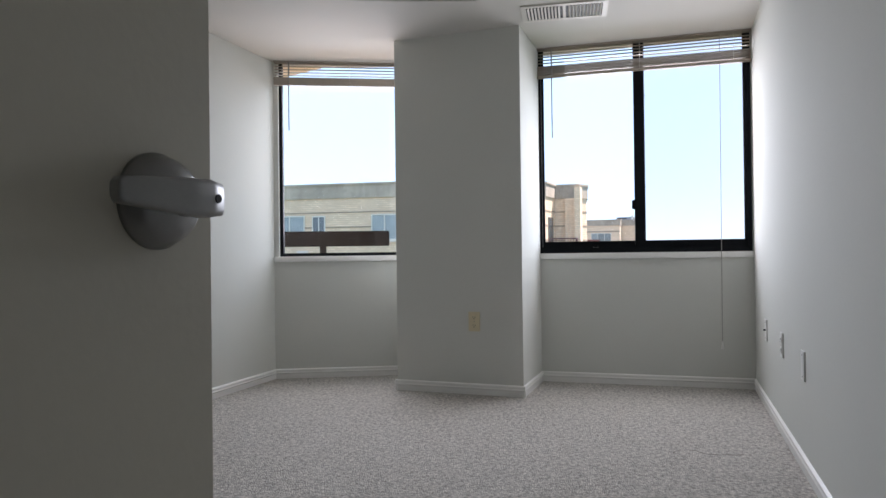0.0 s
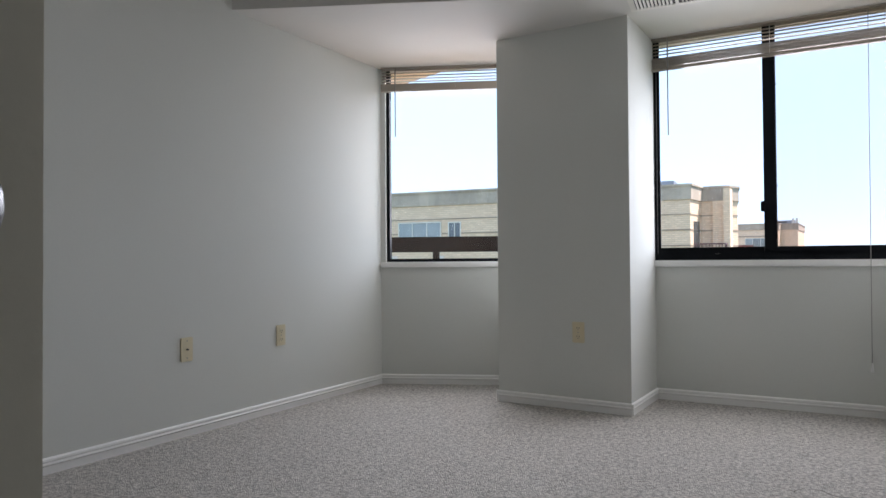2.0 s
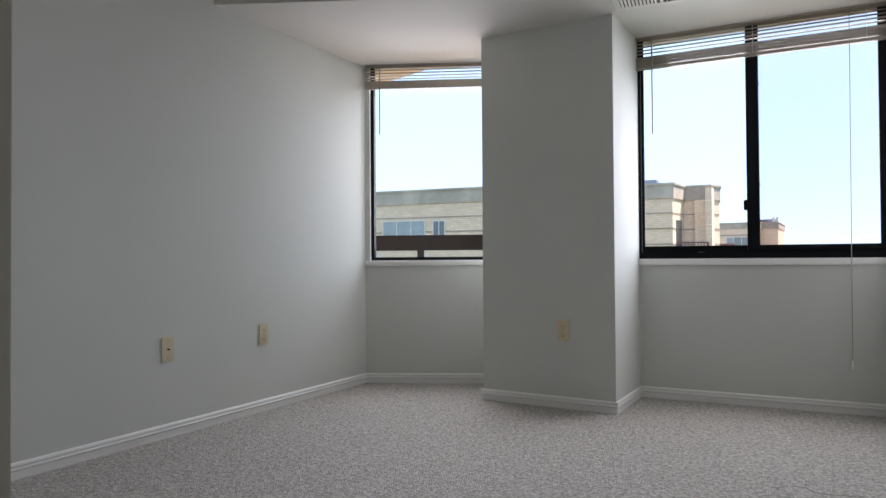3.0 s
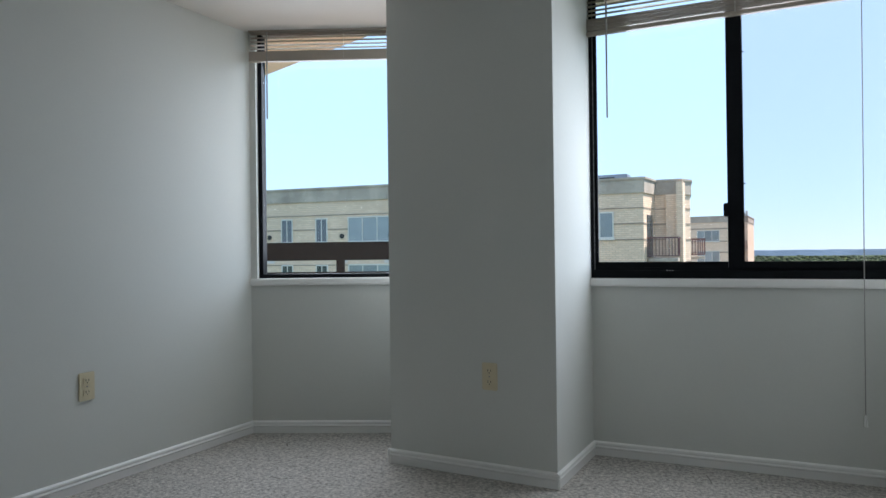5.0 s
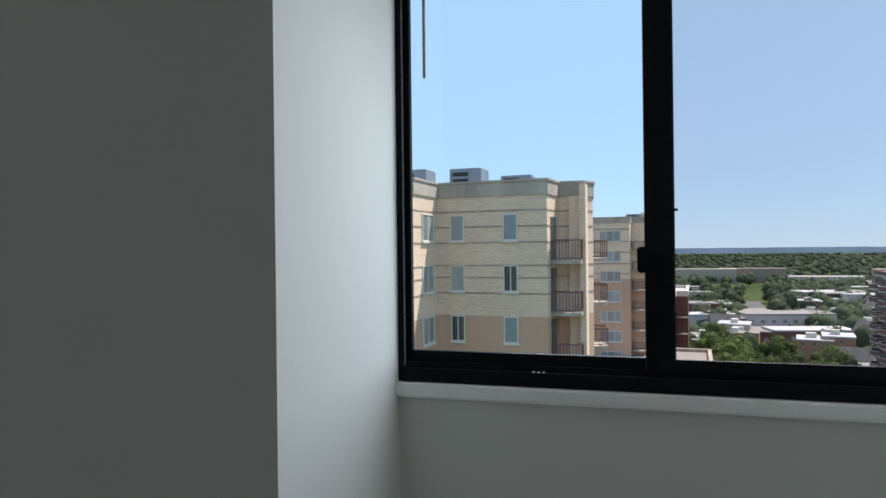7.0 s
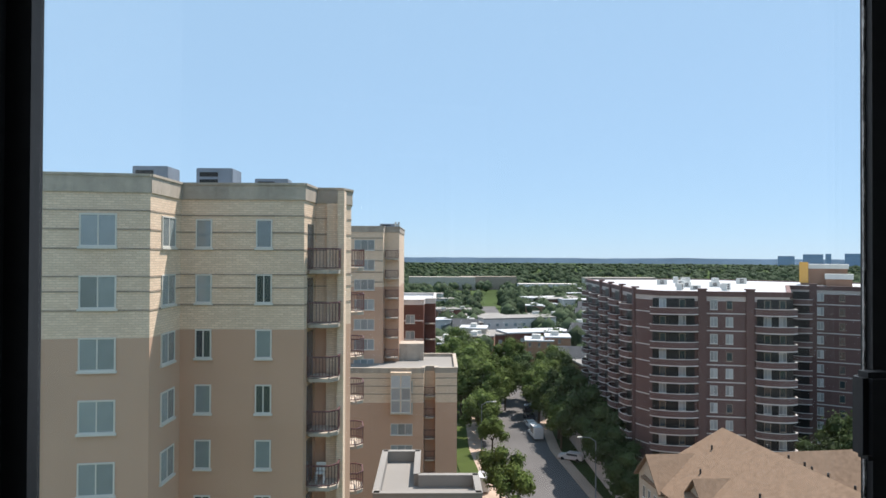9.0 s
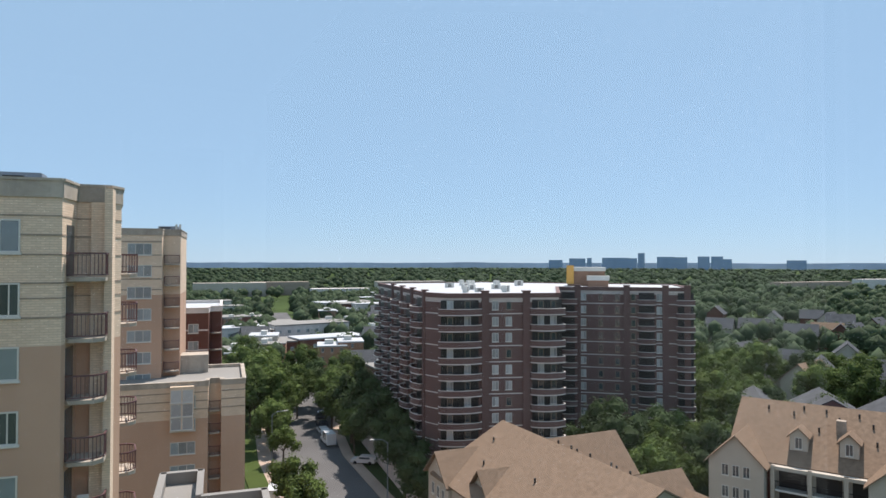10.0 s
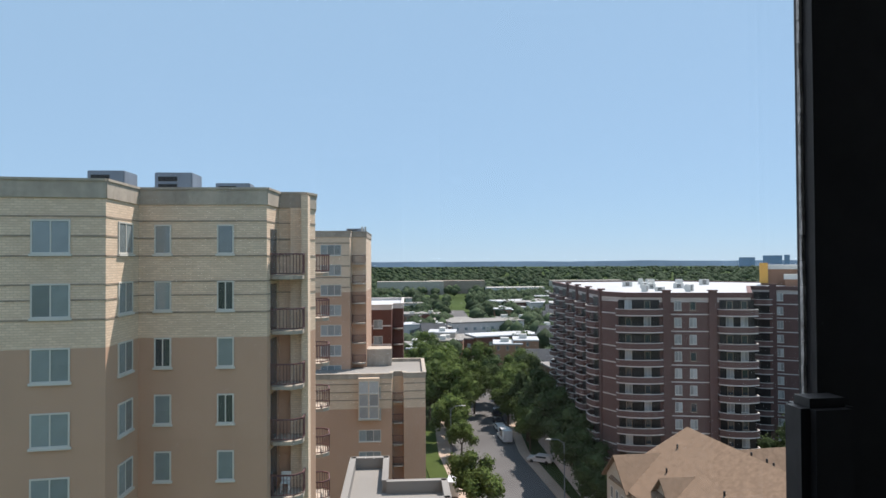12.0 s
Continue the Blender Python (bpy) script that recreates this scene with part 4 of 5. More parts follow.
bm = bmesh.new()
add_box(bm, (27.5, 100, GROUND), (30.6, 150, GROUND + 3.0))
part("podium", bm, PALE, brown)


# ---- pitched-roof houses ----
def gable_block(root, m, w, d, z0, eave, ridge, wall_mat, roof_mat, over=0.5, axis="x"):
    """A house body with a gable roof; the ridge runs along local x."""
    bm = bmesh.new()
    pts = [(0, -d / 2, z0), (0, d / 2, z0), (0, d / 2, eave), (0, 0, ridge), (0, -d / 2, eave)]
    A, B = [[bm.verts.new(m @ Vector((x, y, z))) for _, y, z in pts] for x in (-w / 2, w / 2)]
    bm.faces.new(A), bm.faces.new(B[::-1])
    for i in range(5):
        j = (i + 1) % 5
        bm.faces.new((A[i], A[j], B[j], B[i]))
    part("wall", bm, wall_mat, root)
    slope = (ridge - eave) / (d / 2)
    for s in (-1, 1):
        bm = bmesh.new()
        lo = [(x, s * (d / 2 + over), eave - over * slope + h) for x in (-w / 2 - over, w / 2 + over) for h in (0.04, 0.22)]
        hi = [(x, 0, ridge + h) for x in (-w / 2 - over, w / 2 + over) for h in (0.04, 0.22)]
        v = [bm.verts.new(m @ Vector(p)) for p in lo + hi]
        for q in ((0, 1, 5, 4), (2, 6, 7, 3), (0, 4, 6, 2), (1, 3, 7, 5), (0, 2, 3, 1), (4, 5, 7, 6)):
            bm.faces.new([v[i] for i in q])
        part("roof", bm, roof_mat, root)


def dormer(root, m, roof_mat):
    gable_block(root, m, 2.2, 1.9, 0, 1.7, 2.6, SIDING, roof_mat, 0.3)
    add_window(root, W_SMALL, m @ pose(-1.1, 0.0, 0.25, 0, 0, -90))


def pipes(root, pts):
    for p in pts:
        bm = bmesh.new()
        add_tube(bm, p, (p[0], p[1], p[2] + 0.8), 0.11, 8)
        part("vent_pipe", bm, SLOT, root)


# gabled house before the brown building
g1 = thing("gabled_house", (36, 68, GROUND), "large house with tan shingle roofs and beige siding", "house")
gm = pose(35.6, 67.5, 0, 0, 0, -83.6)
gable_block(g1, gm, 27, 19, GROUND, -23.9, -18.9, SIDING, SHINGLE, 0.5)
gable_block(g1, pose(29.6, 79.0, 0, 0, 0, 3), 10, 6.4, GROUND, -24.0, -21.2, SIDING, SHINGLE)
gable_block(g1, pose(31.2, 71.3, 0, 0, 0, 3), 8.6, 6.0, GROUND, -24.4, -21.4, SIDING, SHINGLE)
gable_block(g1, pose(41.2, 76.5, 0, 0, 0, 6), 12, 8, GROUND, -24.0, -20.2, SIDING, SHINGLE)
gable_block(g1, pose(44.2, 66.0, 0, 0, 0, 6), 9, 6, GROUND, -25.0, -22.0, SIDING, SHINGLE)
gable_block(g1, pose(49.0, 60.0, 0, 0, 0, -83), 16, 7, GROUND, -26.2, -23.6, SIDING, SHINGLE)
pipes(g1, [gm @ Vector((x, y, -19.0 - abs(y) * 0.53)) for x, y in ((-11, -3), (-8, -6), (-7, 1.0), (-4, 1.4), (-2, 2.5), (-1, 1), (2, 1.2), (4, 3), (5, 1.5), (7, 2.2), (1, -5))])
for i in range(3):
    add_window(g1, W_SMALL, pose(29.6, 79.0, 0, 0, 0, 3) @ pose(-5.0, -1.6 + i * 1.6, -26.4, 0, 0, -90))
    add_window(g1, W_SMALL, pose(31.2, 71.3, 0, 0, 0, 3) @ pose(-4.3, -1.4 + i * 1.4, -26.0, 0, 0, -90))

# long gabled building further along
g2 = thing("gabled_house", (72, 68, GROUND), "long four-storey house with tan shingle roof and dormers", "house")
gm2 = pose(74.5, 66.5, 0, 0, 0, -55)
gable_block(g2, gm2, 24, 17, GROUND, -22.6, -17.2, SIDING, SHINGLE, 0.6)
for k, (x, dd) in enumerate(((-11.0, 6.2), (5.8, 6.6), (12.5, 11))):
    g = gm2 @ pose(x, -7.6, 0, 0, 0, 90)
    gable_block(g2, g, 7 + k, dd, GROUND, -22.9, -19.8 + (1.0 if k == 2 else 0), SIDING, SHINGLE, 0.45)
    face = gm2 @ pose(x, -7.6 - (7 + k) / 2, 0)
    for r in range(4):
        for c in ((-1.2, 0, 1.2) if k < 2 else (-3.4, -1.2, 1.2, 3.4)):
            add_window(g2, W_SMALL, face @ pose(c, 0, -24.6 - r * 2.6 + (1.0 if k == 2 else 0)))
for x in (-4.8, 0.4):
    dormer(g2, gm2 @ pose(x, -6.0, -21.4, 0, 0, 90), SHINGLE)
for r in range(4):
    z = -25.6 - r * 2.7
    for a, b in ((-6.95, -3.55), (-3.05, 0.05), (0.55, 3.15)):
        bm = bmesh.new()
        add_box(bm, (a - 0.02, -9.85, z - 0.22), (b + 0.02, -8.5, z), gm2)
        slab = part("balcony", bm, FRAMEW, g2)
        bm = bmesh.new()
        add_box(bm, (a, -9.8, z + 0.92), (b, -9.72, z + 1.0), gm2)
        n = int((b - a) / 0.16)
        for k in range(n):
            x = a + 0.08 + k * (b - a) / n
            add_box(bm, (x - 0.015, -9.78, z), (x + 0.015, -9.74, z + 0.93), gm2)
        part("railing", bm, RAILM, slab, "dark metal railing")
        # doors coloured dark for the shade in the balcony openings
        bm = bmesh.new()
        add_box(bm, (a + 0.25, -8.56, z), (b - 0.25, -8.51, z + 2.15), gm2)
        part("balcony_glazing", bm, RECESS_SHADE, slab, "balcony doors darkened to carry the shade of the opening")
for a, b, y in ((-7.9, -7.45, -9.0), (3.65, 4.6, -9.0)):
    bm = bmesh.new()
    add_box(bm, (a, y, GROUND), (b, -8.45, -23.6), gm2)
    part("brick_pier", bm, REDB, g2)
for x, w in ((-11.0, 6.3), (5.8, 6.7)):
    face_y = -7.6 - (3.5 if x < 0 else 4.0)
    bm = bmesh.new()
    add_box(bm, (x - w / 2, face_y - 0.06, GROUND), (x + w / 2, face_y + 0.02, -28.6), gm2)
    part("brick_front", bm, REDB, g2)
    bm = bmesh.new()
    add_box(bm, (x - w / 2 - 0.05, face_y - 0.1, -28.6), (x + w / 2 + 0.05, face_y + 0.02, -28.4), gm2)
    part("band", bm, FRAMEW, g2)
for c in (-3.4, 3.4):
    m = gm2 @ pose(12.5 + c, -12.15, -27.4)
    bm = bmesh.new()
    bmesh.ops.create_uvsphere(bm, u_segments=16, v_segments=10, radius=1.0, matrix=m @ Matrix.Diagonal((1.1, 0.9, 0.95, 1)))
    bmesh.ops.delete(bm, geom=[v for v in bm.verts if v.co.z < -27.45], context="VERTS")
    part("awning", bm, AWNING, g2, "dark green domed window awning")
for x in (-7.2, -3.3, 0.3, 3.4):
    bm = bmesh.new()
    add_box(bm, (x - 0.22, -9.9, GROUND), (x + 0.22, -9.5, -22.9), gm2)
    part("porch_post", bm, SIDING, g2)
bm = bmesh.new()
add_box(bm, (-7.4, -9.95, -23.3), (3.6, -8.5, -22.9), gm2)
part("porch_beam", bm, SIDING, g2)
pipes(g2, [gm2 @ Vector((x, y, -17.3 - abs(y) * 0.62)) for x, y in ((-9, -1.5), (-6, -2), (-5, -1), (-2.5, -1.2), (-1, -2.2), (1, -1.3), (2.5, -2.6), (4, -1), (5.5, -2), (6.5, -1.1), (-3, -4), (3, -5))])
bm = bmesh.new()
add_box(bm, (-1.2, -4.0, -20.6), (-0.2, -3.0, -17.9), gm2)
part("chimney", bm, STRIPE, g2)
bm = bmesh.new()
add_box(bm, (-12.05, -8.6, GROUND), (-8.0, -8.45, -24.5), gm2)
part("brick_front", bm, REDB, g2)

# rows of grey townhouses
for i in range(13):
    row, j = divmod(i, 7)
    x, y = 89 + j * 9.5 + row * 14, 99 - j * 7.5 + row * 12
    t = thing("townhouse", (x, y, GROUND), "brick townhouse with grey shingle roof", "house", "townhouse row")
    gable_block(t, pose(x, y, 0, 0, 0, 51.7), 13 + 2 * (i % 2), 12, GROUND, -29.2 + 0.6 * (i % 3), -25.8 + 0.6 * (i % 3), BROWN, SLATE, 0.15)

# detached houses and low blocks in the middle distance
rng = random.Random(11)
for i in range(46):
    ang, dist = radians(rng.uniform(-60, -34)), rng.uniform(190, 430)
    x, y = -math.sin(ang) * dist, math.cos(ang) * dist
    h = thing("detached_house", (x, y, GROUND), "small pale house with grey roof among trees", "house", "suburban houses")
    gable_block(h, pose(x, y, 0, 0, 0, rng.choice((40, -50, 20))), rng.uniform(9, 14), rng.uniform(8, 10), GROUND, GROUND + 6.5, GROUND + 10.5, SIDING if i % 4 else REDB, SLATE if i % 9 else SHINGLE)
for i in range(34):
    ang, dist = radians(rng.uniform(-24, 2)), rng.uniform(215, 600)
    x, y = -math.sin(ang) * dist, math.cos(ang) * dist
    h = thing("low_building", (x, y, GROUND), "low flat-roofed brick block with pale roof", "building", "low commercial blocks")
    m = pose(x, y, 0, 0, 0, rng.choice((-8, 6, 15)))
    w, d, hh = rng.uniform(12, 36), rng.uniform(10, 16), rng.uniform(6, 10)
    bm = bmesh.new()
    add_box(bm, (-w / 2, -d / 2, GROUND), (w / 2, d / 2, GROUND + hh), m)
    part("wall", bm, (REDB, SIDING, PALE)[i % 3], h)
    bm = bmesh.new()
    add_box(bm, (-w / 2 - 0.2, -d / 2 - 0.2, GROUND + hh), (w / 2 + 0.2, d / 2 + 0.2, GROUND + hh + 0.5), m)
    part("roof", bm, ROOFW if i % 2 else ROOFG, h)
    for c in range(int(w / 4)):
        add_window(h, W_WIDE, m @ pose(-w / 2 + 2 + c * 4, -d / 2, GROUND + hh - 3))
for i in range(64):
    ang, dist = radians(rng.uniform(1, 21)), rng.uniform(190, 400)
    x, y = math.sin(ang) * dist, math.cos(ang) * dist
    if abs(x - (27 + (y - 230) * 0.06)) < 9 or abs(x - (16.5 + max(0, y - 150) * 0.13)) < 9:
        continue
    h = thing("rowhouse", (x, y, GROUND), "small brick rowhouse with pale flat roof and dormers", "house", "rowhouses")
    m = pose(x, y, 0, 0, 0, rng.choice((-8, 6, 82)))
    w, d, hh = rng.uniform(7, 13), rng.uniform(8, 11), rng.uniform(6.5, 9.5)
    if i % 4 == 0:
        gable_block(h, m, w, d, GROUND, GROUND + hh - 1, GROUND + hh + 2.2, SIDING, SLATE, 0.3)
        continue
    bm = bmesh.new()
    add_box(bm, (-w / 2, -d / 2, GROUND), (w / 2, d / 2, GROUND + hh), m)
    part("wall", bm, (HUTB, REDB, SIDING)[i % 3], h)
    bm = bmesh.new()
    add_box(bm, (-w / 2 - 0.15, -d / 2 - 0.15, GROUND + hh), (w / 2 + 0.15, d / 2 + 0.15, GROUND + hh + 0.4), m)
    part("roof", bm, (ROOFW, ROOFG)[i % 2], h)
    bm = bmesh.new()
    add_box(bm, (-w * 0.25, -1.2, GROUND + hh + 0.4), (w * 0.05, 1.0, GROUND + hh + 1.8), m)
    part("roof_hatch", bm, FRAMEW, h)
    for c in range(int(w / 3)):
        for r in (0.6, 1.6):
            add_window(h, W_SMALL, m @ pose(-w / 2 + 1.6 + c * 3, -d / 2, GROUND + hh - r * 2.8))
# long far blocks and the skyline
for i, (deg, dist, w, hh) in enumerate(((-1, 700, 70, 14), (-5, 720, 60, 14), (-10, 640, 55, 10), (-16, 760, 80, 13), (-48, 900, 110, 12), (-52, 1000, 60, 14))):
    x, y = math.sin(radians(-deg)) * dist, math.cos(radians(deg)) * dist
    h = thing("far_building", (x, y, GROUND), "long distant flat-roofed block above the trees", "building")
    bm = bmesh.new()
    add_box(bm, (x - w / 2, y, GROUND), (x + w / 2, y + 15, GROUND + hh))
    part("wall", bm, (SIDING, STRIPE, PALE)[i % 3], h)
for deg, hh, w in ((30.2, 17, 70), (31.2, 19, 20), (33.3, 20, 110), (34.3, 18, 80), (35.4, 40, 28), (37.3, 24, 70), (38.3, 22, 70), (40.2, 25, 46), (41.2, 25, 46), (41.9, 14, 40), (46.8, 9, 70), (28.4, 10, 60)):
    x, y = math.sin(radians(deg)) * 3000, math.cos(radians(deg)) * 3000
    h = thing("far_tower", (x, y, GROUND), "hazy blue office tower on the skyline", "building", "distant skyline")
    bm = bmesh.new()
    add_box(bm, (-w / 2, -20, GROUND), (w / 2, 20, hh - 4), pose(x, y, 0, 0, 0, -deg))
    part("wall", bm, HAZEBLUE, h)


# ---- ground, road and trees ----
bm = bmesh.new()
rings, seg = [60, 150, 300, 600, 1200, 2400, 3600, 4700], 72
rows = []
for r in rings:
    z = GROUND
    rows.append([bm.verts.new((r * math.cos(2 * math.pi * i / seg), r * math.sin(2 * math.pi * i / seg), z)) for i in range(seg)])
bm.faces.new(rows[0])
for a, b in zip(rows[:-1], rows[1:]):
    for i in range(seg):
        bm.faces.new((a[i], b[i], b[(i + 1) % seg], a[(i + 1) % seg]))
structure("ground", bm, GRASS, "green wooded ground reaching the horizon")
# low hill strip, with distance haze put into its colour
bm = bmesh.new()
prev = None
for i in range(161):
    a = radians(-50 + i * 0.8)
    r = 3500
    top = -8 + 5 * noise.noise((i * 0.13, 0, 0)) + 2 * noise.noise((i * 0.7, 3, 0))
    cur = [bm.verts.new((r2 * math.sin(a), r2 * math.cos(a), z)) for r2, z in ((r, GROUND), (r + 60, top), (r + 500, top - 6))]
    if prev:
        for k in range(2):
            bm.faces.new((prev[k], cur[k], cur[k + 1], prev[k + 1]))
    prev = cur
structure("backdrop_hills", bm, RIDGE, "low wooded hills along the horizon, distance haze put into their blue")


def strip(name, pts, z, mat, label, w0, w1=None):
    bm = bmesh.new()
    L, Rr = [], []
    for i, (x, y) in enumerate(pts):
        a, b = Vector(pts[max(0, i - 1)]), Vector(pts[min(len(pts) - 1, i + 1)])
        n = Vector((-(b - a).y, (b - a).x)).normalized()
        L.append((x + n.x * w0, y + n.y * w0)), Rr.append((x + n.x * w1, y + n.y * w1))
    lo = [[bm.verts.new((px, py, zz)) for px, py in side] for side in (L, Rr) for zz in (z - 0.3, z)]
    for i in range(len(pts) - 1):
        bm.faces.new((lo[1][i], lo[3][i], lo[3][i + 1], lo[1][i + 1]))
        bm.faces.new((lo[0][i], lo[1][i], lo[1][i + 1], lo[0][i + 1]))
        bm.faces.new((lo[3][i], lo[2][i], lo[2][i + 1], lo[3][i + 1]))
    structure(name, bm, mat, label)


ROAD = [(22, 60), (19.5, 85), (17.5, 104), (16.0, 128), (17.5, 150), (21.5, 175), (27, 230), (34, 330), (40, 480)]
strip("road", ROAD, GROUND + 0.05, ASPHALT, "grey asphalt street with worn patches", 6.3, -6.3)
strip("pavement", ROAD[:6], GROUND + 0.18, WALKM, "pale brick and concrete pavement", 10.0, 6.3)
strip("pavement.001", ROAD[:6], GROUND + 0.18, WALKM, "pale concrete pavement", -6.3, -8.2)
strip("grass_lawn", [(7.0, 108), (5.6, 128), (6.0, 150)], GROUND + 0.2, LEAF, "green lawn beside the pavement", 1.6, -1.6)


def leaf_cards(rng, centres, radius, per, size):
    """Many small leaf faces spread over lobes."""
    verts, faces = [], []
    for c in centres:
        for _ in range(per):
            u = Vector((rng.gauss(0, 1), rng.gauss(0, 1), rng.gauss(0, 1))).normalized()
            p = Vector(c) + u * radius * (0.55 + 0.5 * rng.random())
            n = (u + Vector((rng.uniform(-0.7, 0.7), rng.uniform(-0.7, 0.7), rng.uniform(-0.2, 0.9)))).normalized()
            a = n.orthogonal().normalized()
            a.rotate(Matrix.Rotation(rng.random() * 6.28, 3, n))
            b = n.cross(a)
            s = size * rng.uniform(0.6, 1.3)
            k = len(verts)
            verts += [p - a * s, p - b * s * 0.6 + n * s * 0.1, p + a * s, p + b * s * 0.6 + n * s * 0.1]
            faces.append((k, k + 1, k + 2, k + 3))
    return verts, faces


def crown_shapes(count):
    shapes = []
    for k in range(count):
        bm = bmesh.new()
        bmesh.ops.create_icosphere(bm, subdivisions=1, radius=1.0)
        for v in bm.verts:
            f = 1 + 0.42 * noise.noise(v.co * 1.5 + Vector((k * 7.1, 0, 3))) + 0.34 * noise.noise(v.co * 3.7 + Vector((0, k * 5.3, 1)))
            v.co = Vector((v.co.x * f, v.co.y * f, v.co.z * f * 0.85))
        bm.verts.index_update()
        shapes.append((np.array([v.co[:] for v in bm.verts]), np.array([[v.index for v in f.verts] for f in bm.faces])))
        bm.free()
    return shapes


CROWNS = crown_shapes(6)


def tree(seed, height, spread, mat, label):
    rng = random.Random(seed)
    root = thing("tree", (0, 0, 0), label, "tree", "street trees")
    bm = bmesh.new()
    fork = height * 0.38
    add_tube(bm, (0, 0, -0.3), (0.1, 0, fork), 0.26, 8, 0.16)
    tips = []
    for i in range(6):
        a = i * 1.05 + rng.random()
        tip = (math.cos(a) * spread * 0.55, math.sin(a) * spread * 0.55, height * rng.uniform(0.55, 0.85))
        add_tube(bm, (0.1, 0, fork - 0.2), tip, 0.12, 6, 0.03)
        tips.append(tip)
    part("trunk", bm, BARK, root)
    centres = tips + [(rng.uniform(-0.6, 0.6) * spread, rng.uniform(-0.6, 0.6) * spread, height * rng.uniform(0.42, 0.8)) for _ in range(9)] + [(0, 0, height * 0.9), (0.2, 0.3, height * 0.7)]
    v, f = leaf_cards(rng, centres, spread * 0.36, 175, 0.27)
    for q, c in enumerate(centres):
        cv, cf = CROWNS[q % 6]
        at = len(v)
        v += [Vector(p) * spread * 0.25 + Vector(c) for p in cv]
        f += [tuple(int(i) + at for i in t) for t in cf]
    me = bpy.data.meshes.new("crown")
    me.from_pydata(v, [], f)
    me.materials.append(mat)
    put("crown", me, root)
    return root


TREES = [tree(1, 10, 4.6, LEAF, "leafy green street tree with full crown"), tree(2, 12, 5.2, LEAF2, "tall dark green tree with dense crown"),
         tree(3, 8.5, 4.0, LEAF, "smaller bright green tree with round crown"), tree(5, 13, 5.6, LEAF, "broad green tree with uneven crown")]
rng = random.Random(7)
spots = [(26.8, 94, 1, 0.8), (27.5, 103, 1, 0.9), (27.8, 112, 1, 1.0), (28.2, 121, 1, 1.1), (28.4, 131, 1, 1.15), (28.5, 141, 1, 1.15), (25.4, 136, 2, 1.05), (24.6, 129, 0, 0.85), (10.0, 134, 0, 0.95), (10.5, 141, 2, 1.0),
         (10.0, 99, 0, 0.9), (11.6, 96, 2, 0.85), (12.8, 150, 3, 1.0), (8, 156, 3, 1.05), (2, 160, 0, 1.1), (-4, 150, 3, 1.0), (4, 170, 1, 1.0), (10, 168, 3, 1.1), (14, 182, 0, 1.1), (22, 188, 3, 1.05), (30, 165, 1, 1.1), (32, 178, 3, 1.0),
         (60, 87, 0, 0.95), (63, 91, 2, 1.1), (60, 96, 1, 1.2), (67, 95, 0, 1.05), (70, 99, 1, 1.0), (58, 101, 1, 0.9), (84, 97, 3, 1.1), (90, 104, 0, 1.1),
         (71, 87, 1, 1.0), (76, 93, 0, 1.05), (80, 87, 3, 0.9), (76, 101, 2, 1.2), (83, 92, 1, 0.95), (66, 86, 2, 0.9),
         (17.5, 160, 3, 0.95), (23.5, 148, 0, 1.0), (25, 156, 3, 0.9), (14.5, 163, 2, 1.1), (18.5, 173, 0, 1.0), (24, 170, 1, 1.0), (11.3, 126, 2, 0.8), (12.2, 146, 0, 0.9)]
for _ in range(190):
    if rng.random() < 0.4:
        x, y = rng.uniform(-14, 32), rng.uniform(150, 215)
    else:
        a, r = radians(rng.uniform(29, 66)), rng.uniform(128, 240)
        x, y = math.sin(a) * r, math.cos(a) * r
        if 60 < x < 96 and 98 < y < 128 or x < 92 and y > 100 and r < 160 or a > radians(40) and r < 172:
            continue
    if abs(x - (16.5 + max(0, y - 150) * 0.13)) < 9.5:
        continue
    spots.append((x, y, rng.randrange(4), rng.uniform(0.8, 1.15)))
for _ in range(26):
    a, r = radians(rng.uniform(38, 62)), rng.uniform(146, 182)
    spots.append((math.sin(a) * r, math.cos(a) * r, rng.randrange(4), rng.uniform(0.8, 1.1)))
for x, y, k, s in spots:
    copy_thing(TREES[k], pose(x, y, GROUND, 0, 0, rng.uniform(0, 360)) @ Matrix.Scale(s, 4))
for k, t in enumerate(TREES):
    t.matrix_basis = pose(74 + 9 * k, 122 + 6 * (k % 2), GROUND)

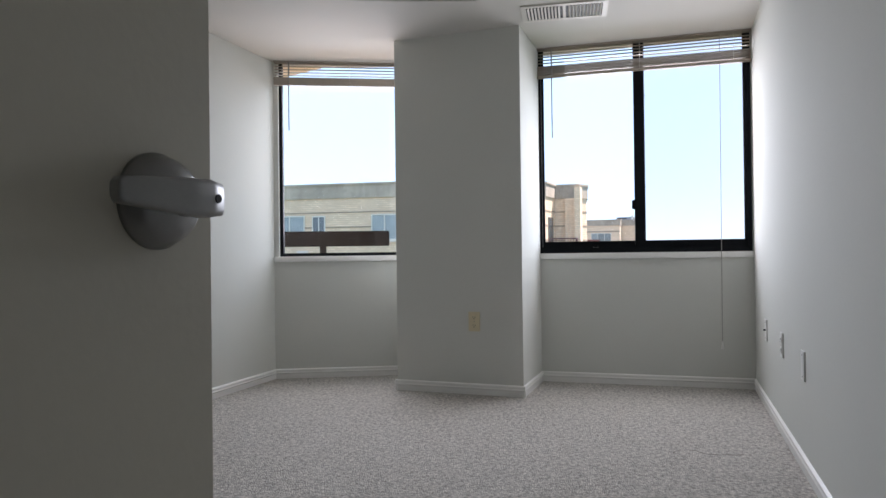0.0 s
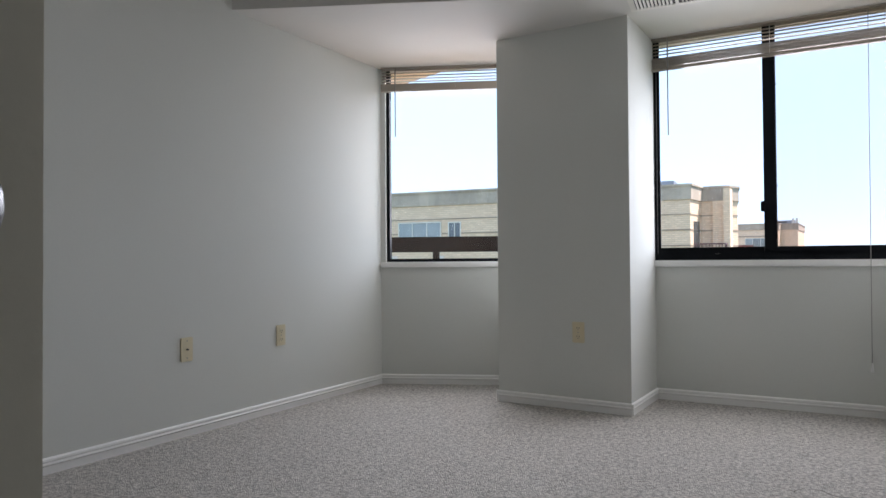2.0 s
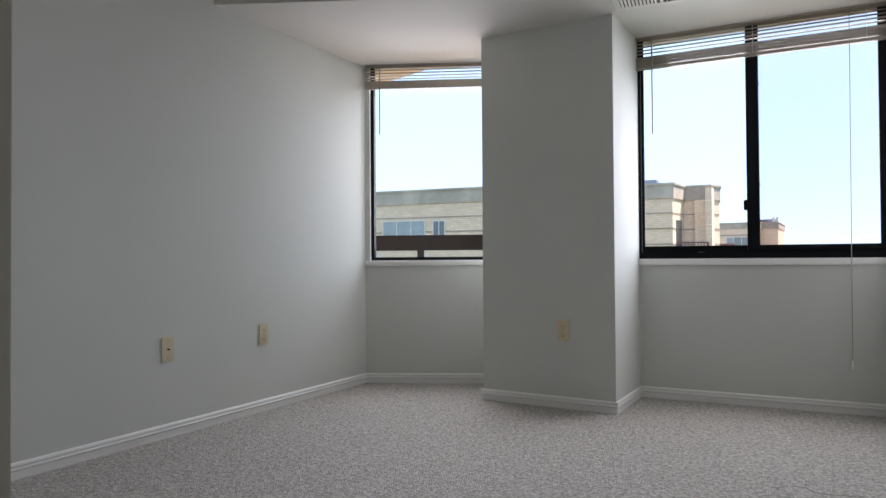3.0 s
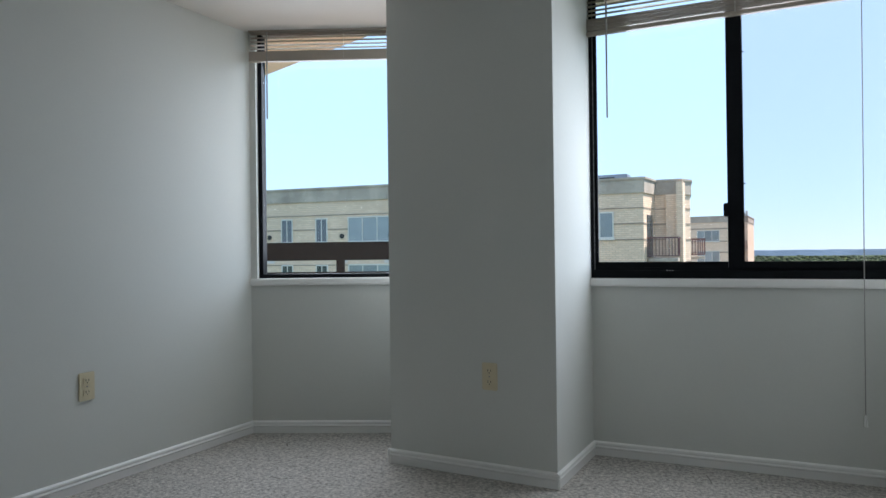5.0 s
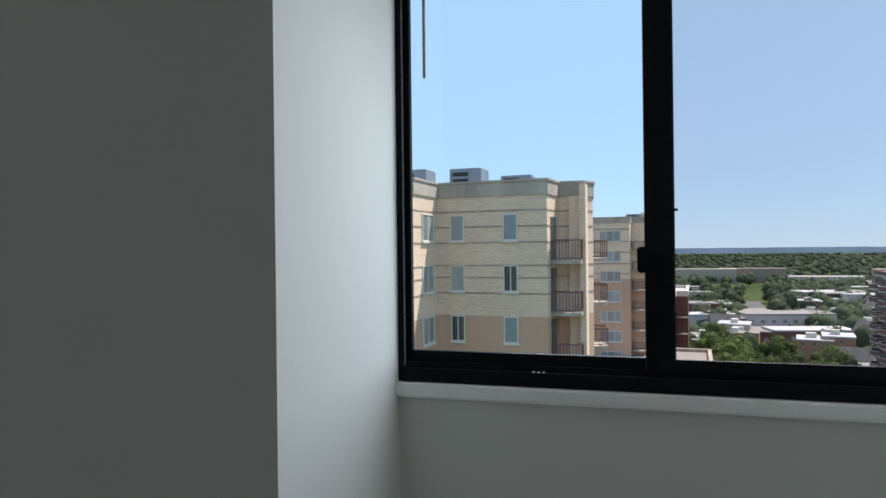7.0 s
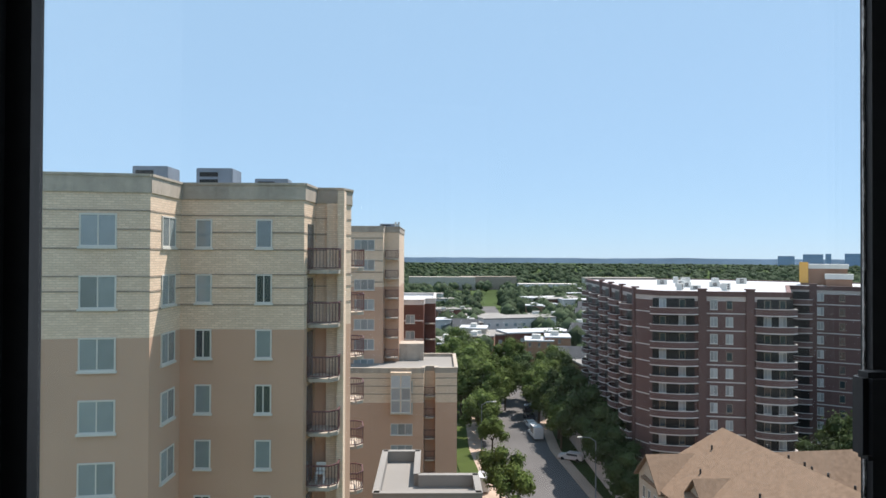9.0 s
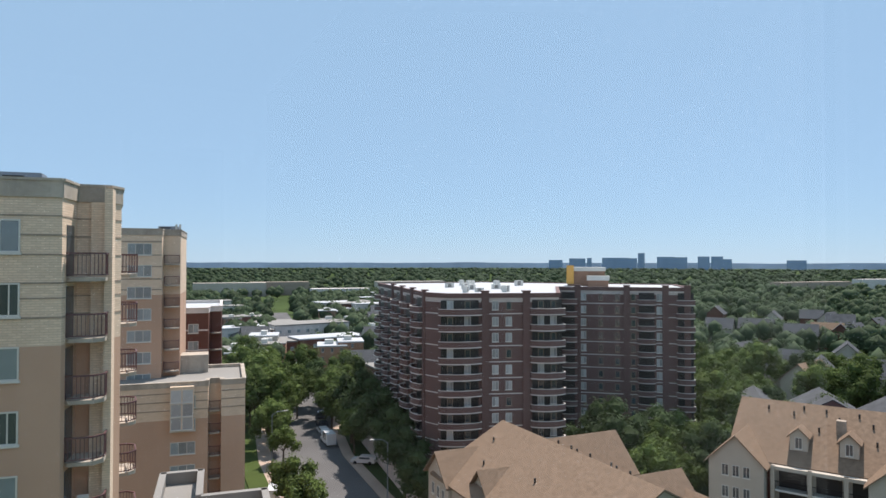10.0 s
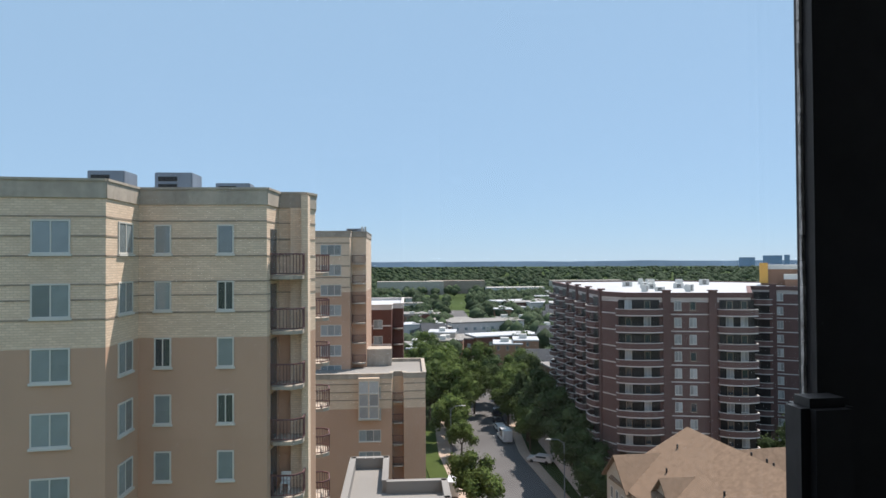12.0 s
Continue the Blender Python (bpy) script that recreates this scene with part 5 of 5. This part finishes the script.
# far woods: lumpy crowns closing into a canopy, with loose leaf sprays on the nearer ones
def woods(name, seed, count, r0, r1, power, mat, sprays, label):
    rng = random.Random(seed)
    verts, faces, at = [], [], 0
    for _ in range(count):
        a = radians(rng.uniform(-32, 72))
        r = r0 + (r1 - r0) * rng.random() ** power
        x, y = math.sin(a) * r, math.cos(a) * r
        if abs(x - (27 + (y - 230) * 0.06)) < 8 and y < 500:
            continue
        if noise.noise((x * 0.012, y * 0.012, 4)) < -0.34 and r < 900:
            continue
        wide = rng.uniform(2.2, 4.6) * (1 + r / 2200)
        tall = rng.uniform(6.0, 11.5)
        if sprays and r < 1500:
            v, f = leaf_cards(rng, [(x, y, GROUND + tall * 0.6)], wide * 1.12, sprays, 0.5 * (1 + r / 800))
            verts.append(np.array([p[:] for p in v]))
            faces += [tuple(i + at for i in q) for q in f]
            at += len(v)
        cv, cf = CROWNS[rng.randrange(6)]
        t = rng.random() * 6.28
        c, s_ = math.cos(t) * wide, math.sin(t) * wide
        v = np.empty_like(cv)
        v[:, 0] = cv[:, 0] * c - cv[:, 1] * s_ + x
        v[:, 1] = cv[:, 0] * s_ + cv[:, 1] * c + y
        v[:, 2] = cv[:, 2] * tall * 0.5 + GROUND + tall * 0.55
        verts.append(v)
        faces += (cf + at).tolist()
        at += len(v)
    me = bpy.data.meshes.new(name)
    me.from_pydata(np.concatenate(verts).tolist(), [], faces)
    me.materials.append(mat)
    me.polygons.foreach_set("use_smooth", [True] * len(me.polygons))
    tagged(new(name, me), label, "trees", kind="stuff")


woods("woods", 21, 2400, 215, 620, 0.8, LEAF3, 84, "green woods between the streets and houses")
woods("woods.001", 22, 7500, 560, 2800, 1.4, LEAF3, 26, "green woods spreading to the horizon")


# ---- street things ----
def street_lamp(x, y, turn):
    root = thing("street_lamp", (x, y, GROUND), "tall grey metal street lamp with curved arm", "lamp", "street lamps")
    m = pose(x, y, GROUND + 0.15, 0, 0, turn)
    bm = bmesh.new()
    add_tube(bm, m @ Vector((0, 0, 0)), m @ Vector((0, 0, 8.6)), 0.11, 8, 0.07)
    part("pole", bm, METALB, root)
    bm = bmesh.new()
    add_tube(bm, m @ Vector((0, 0, 8.5)), m @ Vector((0.9, 0, 9.1)), 0.05, 6)
    add_tube(bm, m @ Vector((0.9, 0, 9.1)), m @ Vector((2.2, 0, 9.2)), 0.05, 6)
    part("arm", bm, METALB, root)
    bm = bmesh.new()
    add_box(bm, (2.0, -0.16, 9.08), (2.8, 0.16, 9.25), m)
    part("lamp_head", bm, FRAMEW, root, "", 0.04)


for x, y, t in ((9.4, 127, 0), (24.6, 103, 180), (11.0, 156, 0)):
    street_lamp(x, y, t)


def car(x, y, turn, mat, label, van=False):
    root = thing("van" if van else "car", (x, y, GROUND), label, "van" if van else "car", "parked vehicles")
    m = pose(x, y, GROUND + 0.06, 0, 0, turn)
    L, H = (5.6, 2.5) if van else (4.4, 1.45)
    prof = [(-L / 2, 0.35), (L / 2, 0.35), (L / 2, 0.85), (L * 0.28, 0.98), (L * 0.12, H), (-L * 0.36 if not van else -L * 0.49, H), (-L / 2, 1.0)]
    bm = bmesh.new()
    A, B = [[bm.verts.new(m @ Vector((px, s * 0.9 * (0.86 if pz > 1.1 and not van else 1), pz))) for px, pz in prof] for s in (-1, 1)]
    n = len(prof)
    bm.faces.new(A), bm.faces.new(B[::-1])
    for i in range(n):
        bm.faces.new((A[i], A[(i + 1) % n], B[(i + 1) % n], B[i]))
    part("body", bm, mat, root)
    for s in (-1, 1):
        bm = bmesh.new()
        add_box(bm, (-L * 0.3, s * 0.86 - 0.05, 1.02), (L * 0.13, s * 0.86 + 0.05, H - 0.12), m)
        part("window", bm, PANE, root)
        for px in (-L * 0.31, L * 0.31):
            bm = bmesh.new()
            add_tube(bm, m @ Vector((px, s * 0.78, 0.32)), m @ Vector((px, s * 0.93, 0.32)), 0.32, 14)
            part("wheel", bm, TYRE, root)


car(21.0, 137, 95, CARW, "white box van parked at the kerb", True)
car(21.2, 145, 95, CARW, "white car parked at the kerb")
car(21.8, 151, 95, CARD, "dark car parked at the kerb")
car(23.0, 160, 85, CARD, "dark blue car parked at the kerb")
car(25.0, 122, 150, CARW, "white car parked beside the building")
car(8.4, 108, 80, CARW, "white delivery van beside the pavement", True)
for i in range(26):
    rr = random.Random(100 + i)
    car(8 + rr.uniform(-6, 34), rr.uniform(225, 300), rr.choice((5, 95)), CARW if i % 2 else CARD, "car in a distant parking lot")
